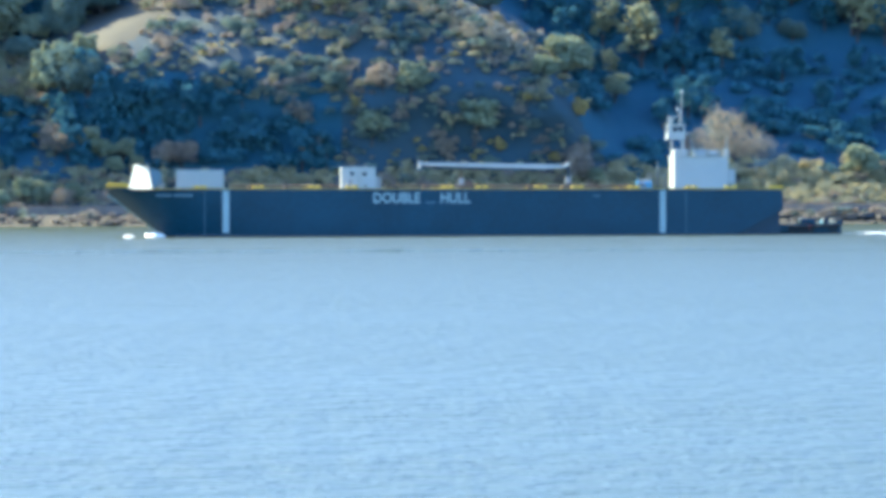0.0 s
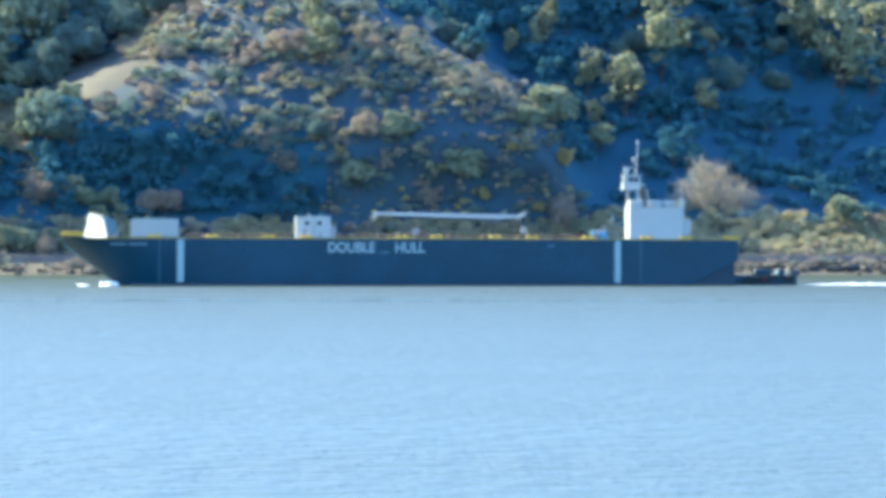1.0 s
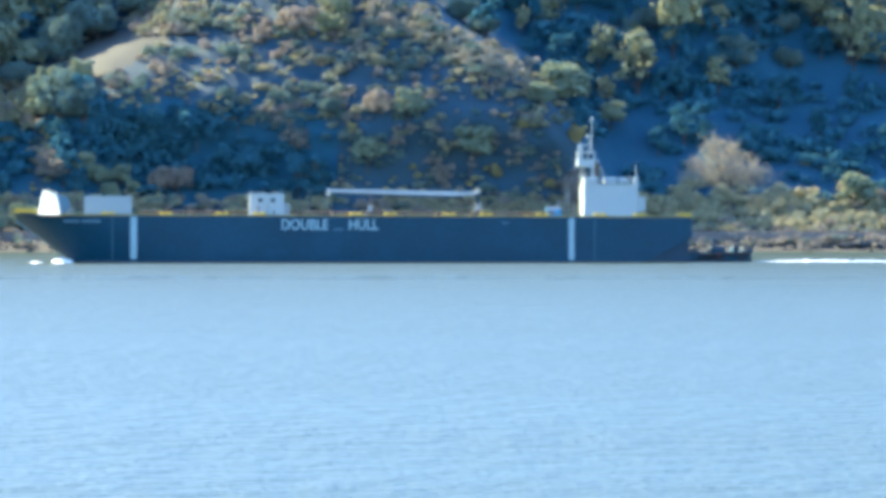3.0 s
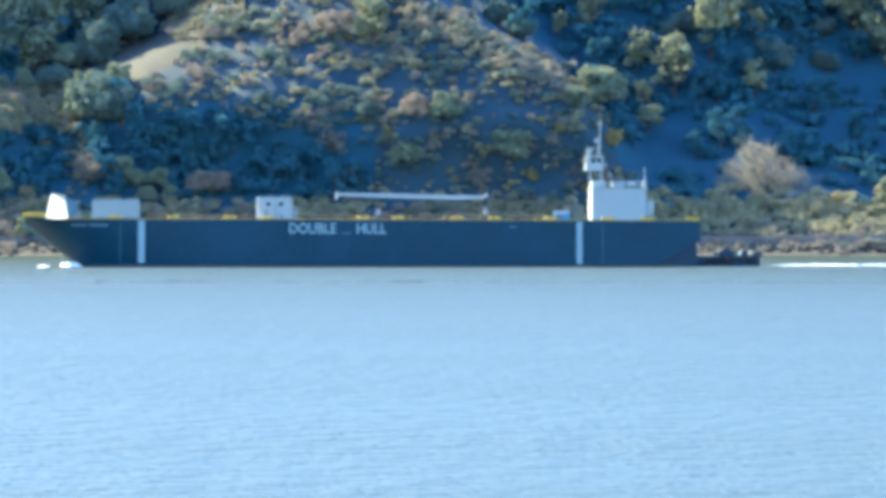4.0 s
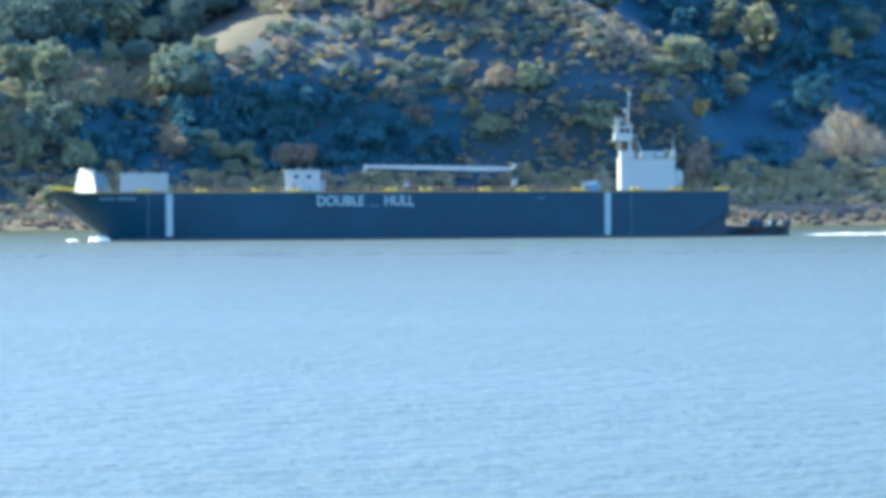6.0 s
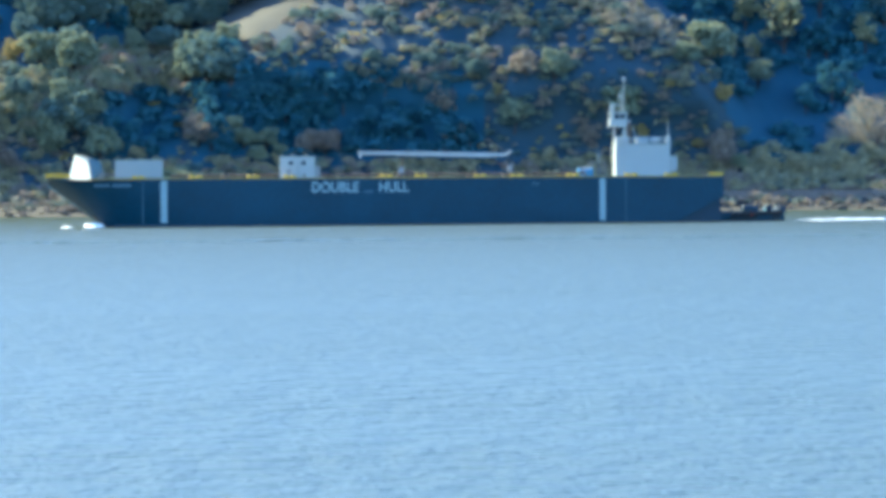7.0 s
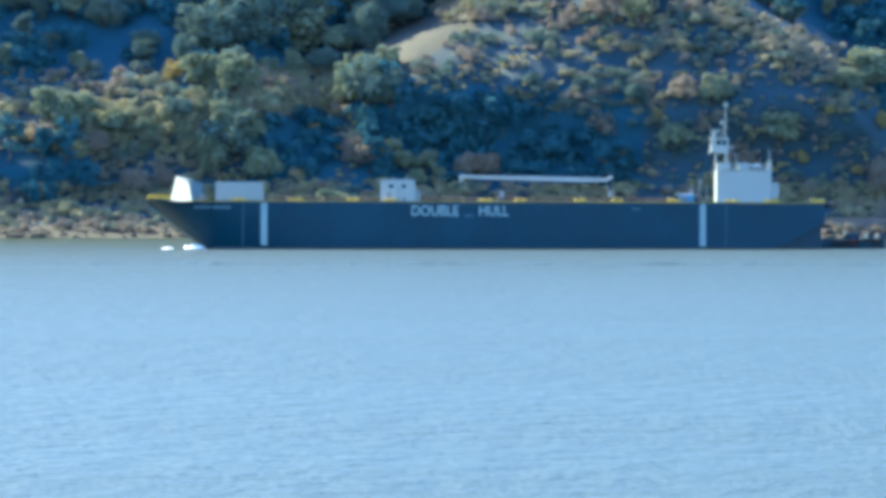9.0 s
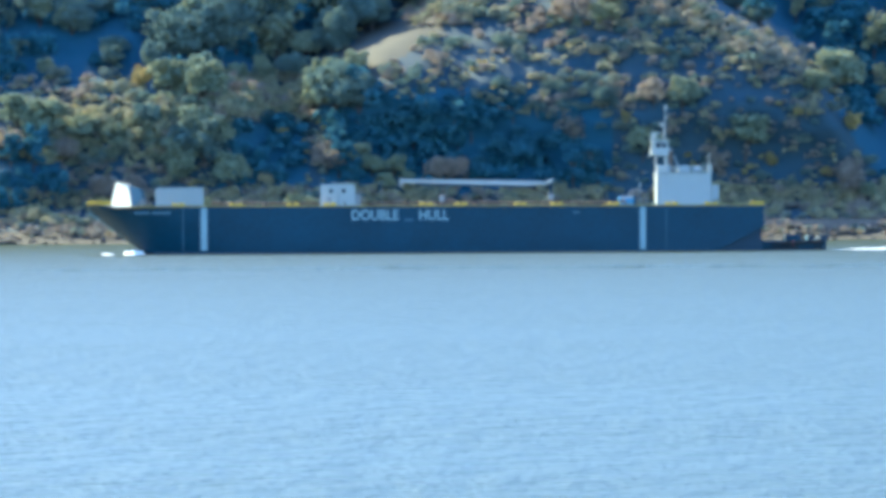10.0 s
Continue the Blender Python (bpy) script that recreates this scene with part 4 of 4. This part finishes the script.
def tugboat():
    ob = aboard("tugboat", bx(1280), 0, 0, "pusher tugboat with white house in the barge's stern notch", "tugboat")
    o = bx(1280)
    L = lambda n: bx(n) - o
    # hull, low aft deck with bulwark
    rings = []
    for n, b, top in ((1112, 1.2, 4.6), (1125, 3.4, 4.3), (1150, 4.7, 3.6), (1200, 5.0, 2.6), (1260, 5.0, 1.9), (1330, 5.0, 1.75), (1390, 4.8, 1.85), (1412, 4.2, 2.25)):
        low = b * 0.8
        rings.append([(L(n), -b, top), (L(n), -b, 0.6), (L(n), -low, -1.7), (L(n), low, -1.7), (L(n), b, 0.6), (L(n), b, top)])
    part("hull", loft(rings), HULL, ob, "dark blue tug hull")
    part("fender", tube((L(1330), -5.05, 1.3), (L(1408), -4.7, 1.6), 0.28, 0.28, 10), RUBBER, ob, "black rubber fender")
    for n in (1322, 1338, 1354, 1396):
        bm = bmesh.new()
        for k in range(12):
            a0, a1 = k * math.tau / 12, (k + 1) * math.tau / 12
            tube((L(n) + 0.45 * math.cos(a0), -5.2, 0.95 + 0.45 * math.sin(a0)), (L(n) + 0.45 * math.cos(a1), -5.2, 0.95 + 0.45 * math.sin(a1)), 0.17, 0.17, 6, bm)
        part("tyre", bm, RUBBER, ob, "black tyre fender")
    part("stern_bulwark", box(L(1402), L(1415), -4.2, 4.2, 1.6, 2.6, 0.1), HULL_DARK, ob)
    part("tow_winch", box(L(1380), L(1392), -2.4, 0.5, 1.8, 2.5, 0.15), BLUE, ob, "blue towing winch on the aft deck")
    part("winch_drum", tube((L(1386), -2.9, 2.3), (L(1386), -1.0, 2.3), 0.55, 0.55, 14), HULL_DARK, ob)
    part("life_ring", tube((L(1352), -5.12, 1.35), (L(1352), -4.95, 1.35), 0.34, 0.34, 14), RED, ob, "red life ring")
    part("deck_gear", box(L(1340), L(1368), -2.5, 2, 1.7, 2.7, 0.2), HULL, ob, "dark deck gear")
    part("capstan", tube((L(1402), -3, 2.2), (L(1402), -3, 3.0), 0.3, 0.22), HULL_DARK, ob)
    # house
    z1 = DECK_Z + 5.25
    part("house", box(L(1112.5), L(1208.5), -4.2, 4.2, 2.0, z1, 0.12), WHITE, ob, "tall white deckhouse")
    part("house_corner", box(L(1111.5), L(1114), -4.3, -4.0, 2.0, z1 + 1.3, 0.04), WHITE, ob)
    part("deck_ledge", box(L(1111), L(1211), -4.4, 4.5, z1 - 0.05, z1 + 0.12, 0.03), WHITE, ob)
    part("locker", box(L(1209), L(1222), -3.6, 1, DECK_Z + 0.9, DECK_Z + 3.3, 0.08), WHITE, ob, "white locker behind the house")
    part("locker_support", box(L(1209), L(1219), -3.0, 0, 2.0, DECK_Z + 0.95, 0.05), STEEL, ob)
    for k in range(13):
        n = 1113 + k * 7.9
        part("rail_post", tube((L(n), -4.3, z1), (L(n), -4.3, z1 + 1.05), 0.045, 0.045, 6), WHITE, ob)
    for z in (0.55, 1.05):
        part("handrail", tube((L(1112), -4.3, z1 + z), (L(1208), -4.3, z1 + z), 0.05, 0.05, 6), WHITE, ob)
        part("handrail", tube((L(1112), 4.3, z1 + z), (L(1208), 4.3, z1 + z), 0.05, 0.05, 6), WHITE, ob)
    part("upper_house", box(L(1114), L(1136), -2.8, 2.8, z1, z1 + 1.25, 0.08), WHITE, ob)
    part("engine_casing", box(L(1152), L(1172), -2.0, 2.4, z1, z1 + 1.2, 0.1), WHITE, ob)
    part("liferaft", tube((L(1176), -2.5, z1 + 0.6), (L(1190), -2.5, z1 + 0.6), 0.4, 0.4, 12), WHITE, ob, "white liferaft canister")
    for y in (-1.6, 1.6):
        st = part("exhaust_stack", tube((L(1139), y, z1), (L(1137), y, z1 + 3.6), 0.36, 0.30, 12), RUST, ob, "rusty brown exhaust stack")
        part("stack_cap", tube((L(1137), y, z1 + 3.5), (L(1137), y, z1 + 3.9), 0.36, 0.36, 12), STEEL, st)
    # ladder and tower under the high wheelhouse
    for n, y in ((1131, -1.3), (1131, 1.3), (1112, -1.3), (1112, 1.3)):
        part("tower_leg", tube((L(n) + (0.2 if n > 1120 else 0.0), y, z1 + 1.1), (L(n), y, z1 + 2.9), 0.12, 0.12, 8), WHITE if n > 1120 else STEEL, ob)
    part("stair", plate([(L(1143), -1.9, z1 + 2.9), (L(1153), -1.9, z1 + 0.1), (L(1153), -1.1, z1 + 0.1), (L(1143), -1.1, z1 + 2.9)], 0.12), WHITE, ob, "steep white stair")
    part("tower_ladder", box(L(1127), L(1129), -1.5, -1.1, z1 + 1.1, z1 + 3.0, 0.02), WHITE, ob)
    zw = z1 + 2.75
    wh = part("wheelhouse", prism([(L(1103), zw + 0.15), (L(1103), zw + 1.3), (L(1105), zw + 2.4), (L(1133.5), zw + 2.4), (L(1134.5), zw)], -1.7, 1.7, 0.06), WHITE, ob, "white raised wheelhouse")
    for n in (1116, 1126):
        part("window", box(L(n) - 0.36, L(n) + 0.36, -1.76, -1.66, zw + 1.35, zw + 2.15, 0.02), GLASS, wh, "dark wheelhouse window")
    part("front_window", box(L(1103) - 0.02, L(1103) + 0.1, -1.3, 1.3, zw + 1.35, zw + 2.0, 0.02), GLASS, wh)
    part("visor", box(L(1101), L(1136), -1.9, 1.9, zw + 2.38, zw + 2.52, 0.03), WHITE, wh)
    part("wing_light", box(L(1097), L(1100), -1.6, -1.2, zw - 0.2, zw + 0.25, 0.04), STEEL, wh)
    part("wheelhouse_bracket", box(L(1098), L(1104), -1.5, -1.3, zw + 0.0, zw + 0.12, 0.02), STEEL, wh)
    rd = part("searchlight", tube((L(1107), -0.8, zw + 2.5), (L(1107), -0.8, zw + 3.5), 0.22, 0.3, 10), WHITE, ob, "white searchlight")
    part("radar_mast", tube((L(1113), 0, zw + 2.45), (L(1113), 0, zw + 3.6), 0.1), WHITE, ob)
    part("radar_scanner", box(L(1105), L(1121), -0.2, 0.2, zw + 3.55, zw + 3.8, 0.05), WHITE, ob, "white radar scanner")
    part("side_antenna", tube((L(1103), -1.2, zw + 2.4), (L(1103), -1.2, zw + 4.6), 0.03, 0.02, 6), STEEL, ob)
    # main mast with lights
    part("mast", tube((L(1128), 0, zw + 2.4), (L(1130), 0, zw + 7.7), 0.12, 0.07, 8), WHITE, ob, "pale slender signal mast")
    part("mast_brace", tube((L(1121), 0, zw + 2.4), (L(1128.5), 0, zw + 4.9), 0.05, 0.05, 6), STEEL, ob)
    part("mast_light", tube((L(1130), 0, zw + 7.6), (L(1130), 0, zw + 8.15), 0.24, 0.26, 10), WHITE, ob, "white masthead light")
    part("mast_light", tube((L(1122), -0.4, zw + 4.7), (L(1122), -0.4, zw + 5.35), 0.22, 0.22, 10), WHITE, ob, "white masthead light")
    part("yard", tube((L(1121), -0.4, zw + 4.75), (L(1130), 0, zw + 5.0), 0.05, 0.05, 6), STEEL, ob)
    part("aft_pole", tube((L(1205.5), -3.6, z1), (L(1205), -3.6, z1 + 3.5), 0.11, 0.05, 8), WHITE, ob, "white aft pole")
    part("aft_locker", box(L(1202), L(1209), -4.1, -3.2, z1 + 0.1, z1 + 1.3, 0.05), WHITE, ob)


tugboat()

# ---- foam ----


def foam(name, x0, x1, y, wide, high, seed, label, taper=0.0):
    """A low uneven ridge of broken water from x0 to x1."""
    rnd = np.random.default_rng(seed)
    n = max(12, int((x1 - x0) / 0.6))
    rings = []
    for k in range(n + 1):
        q = k / n
        env = math.sin(math.pi * min(1, q / 0.12 * 0.5)) if q < 0.12 else (1 - q * taper if taper else math.sin(math.pi * q) ** 0.5)
        env = max(0.06, env)
        h, w = high * env * (0.75 + 0.35 * rnd.random()), wide * (0.4 + 0.6 * env) * (0.85 + 0.25 * rnd.random())
        c = y + 0.12 * wide * rnd.normal()
        rings.append([(x0 + (x1 - x0) * q, c + w * a, -0.06 if abs(a) > 0.9 else h * (1 - a * a) * (0.7 + 0.6 * rnd.random())) for a in (-1, -0.55, 0, 0.55, 1)])
    ob = aboard(name, 0, 0, 0, label, "foam")
    AFLOAT.append(ob)
    part("crest", loft(rings), FOAM, ob)
    return ob


foam("bow_wave", bx(178), bx(216), -7.4, 1.6, 0.75, 1, "white curling bow wave at the barge's stem")
foam("bow_wave", bx(138), bx(161), -9.5, 1.1, 0.24, 2, "white broken foam ahead of the barge's stem")
foam("stern_wake", bx(1436), bx(1436) + 95, 2.0, 0.8, 0.22, 3, "long white line of wake foam behind the tug", 0.75)


def barge_pose(t, trim=0.20):
    """The tow runs from right to left, a little towards the eye."""
    along = -4.645 * (t - 1.0)
    return pose(-8.20 + along, 811.0 + along * 0.07, 0, 0, trim, 4.0)


def motions():
    walk(water, [(t, pose(-0.35 * t, -0.2 * t, 0)) for t in (0.0, 5.0, 10.0)])
    for thing, offset in TRAVEL:
        walk(thing, [(t, barge_pose(t, 0.0 if thing in AFLOAT else 0.20) @ Matrix.Translation(offset)) for t in (0.0, 2.5, 5.0, 7.5, 10.0)])


for kind in MASTERS:
    for src in MASTERS[kind][1]:
        for o in (*src.children_recursive, src):
            bpy.data.objects.remove(o)
motions()
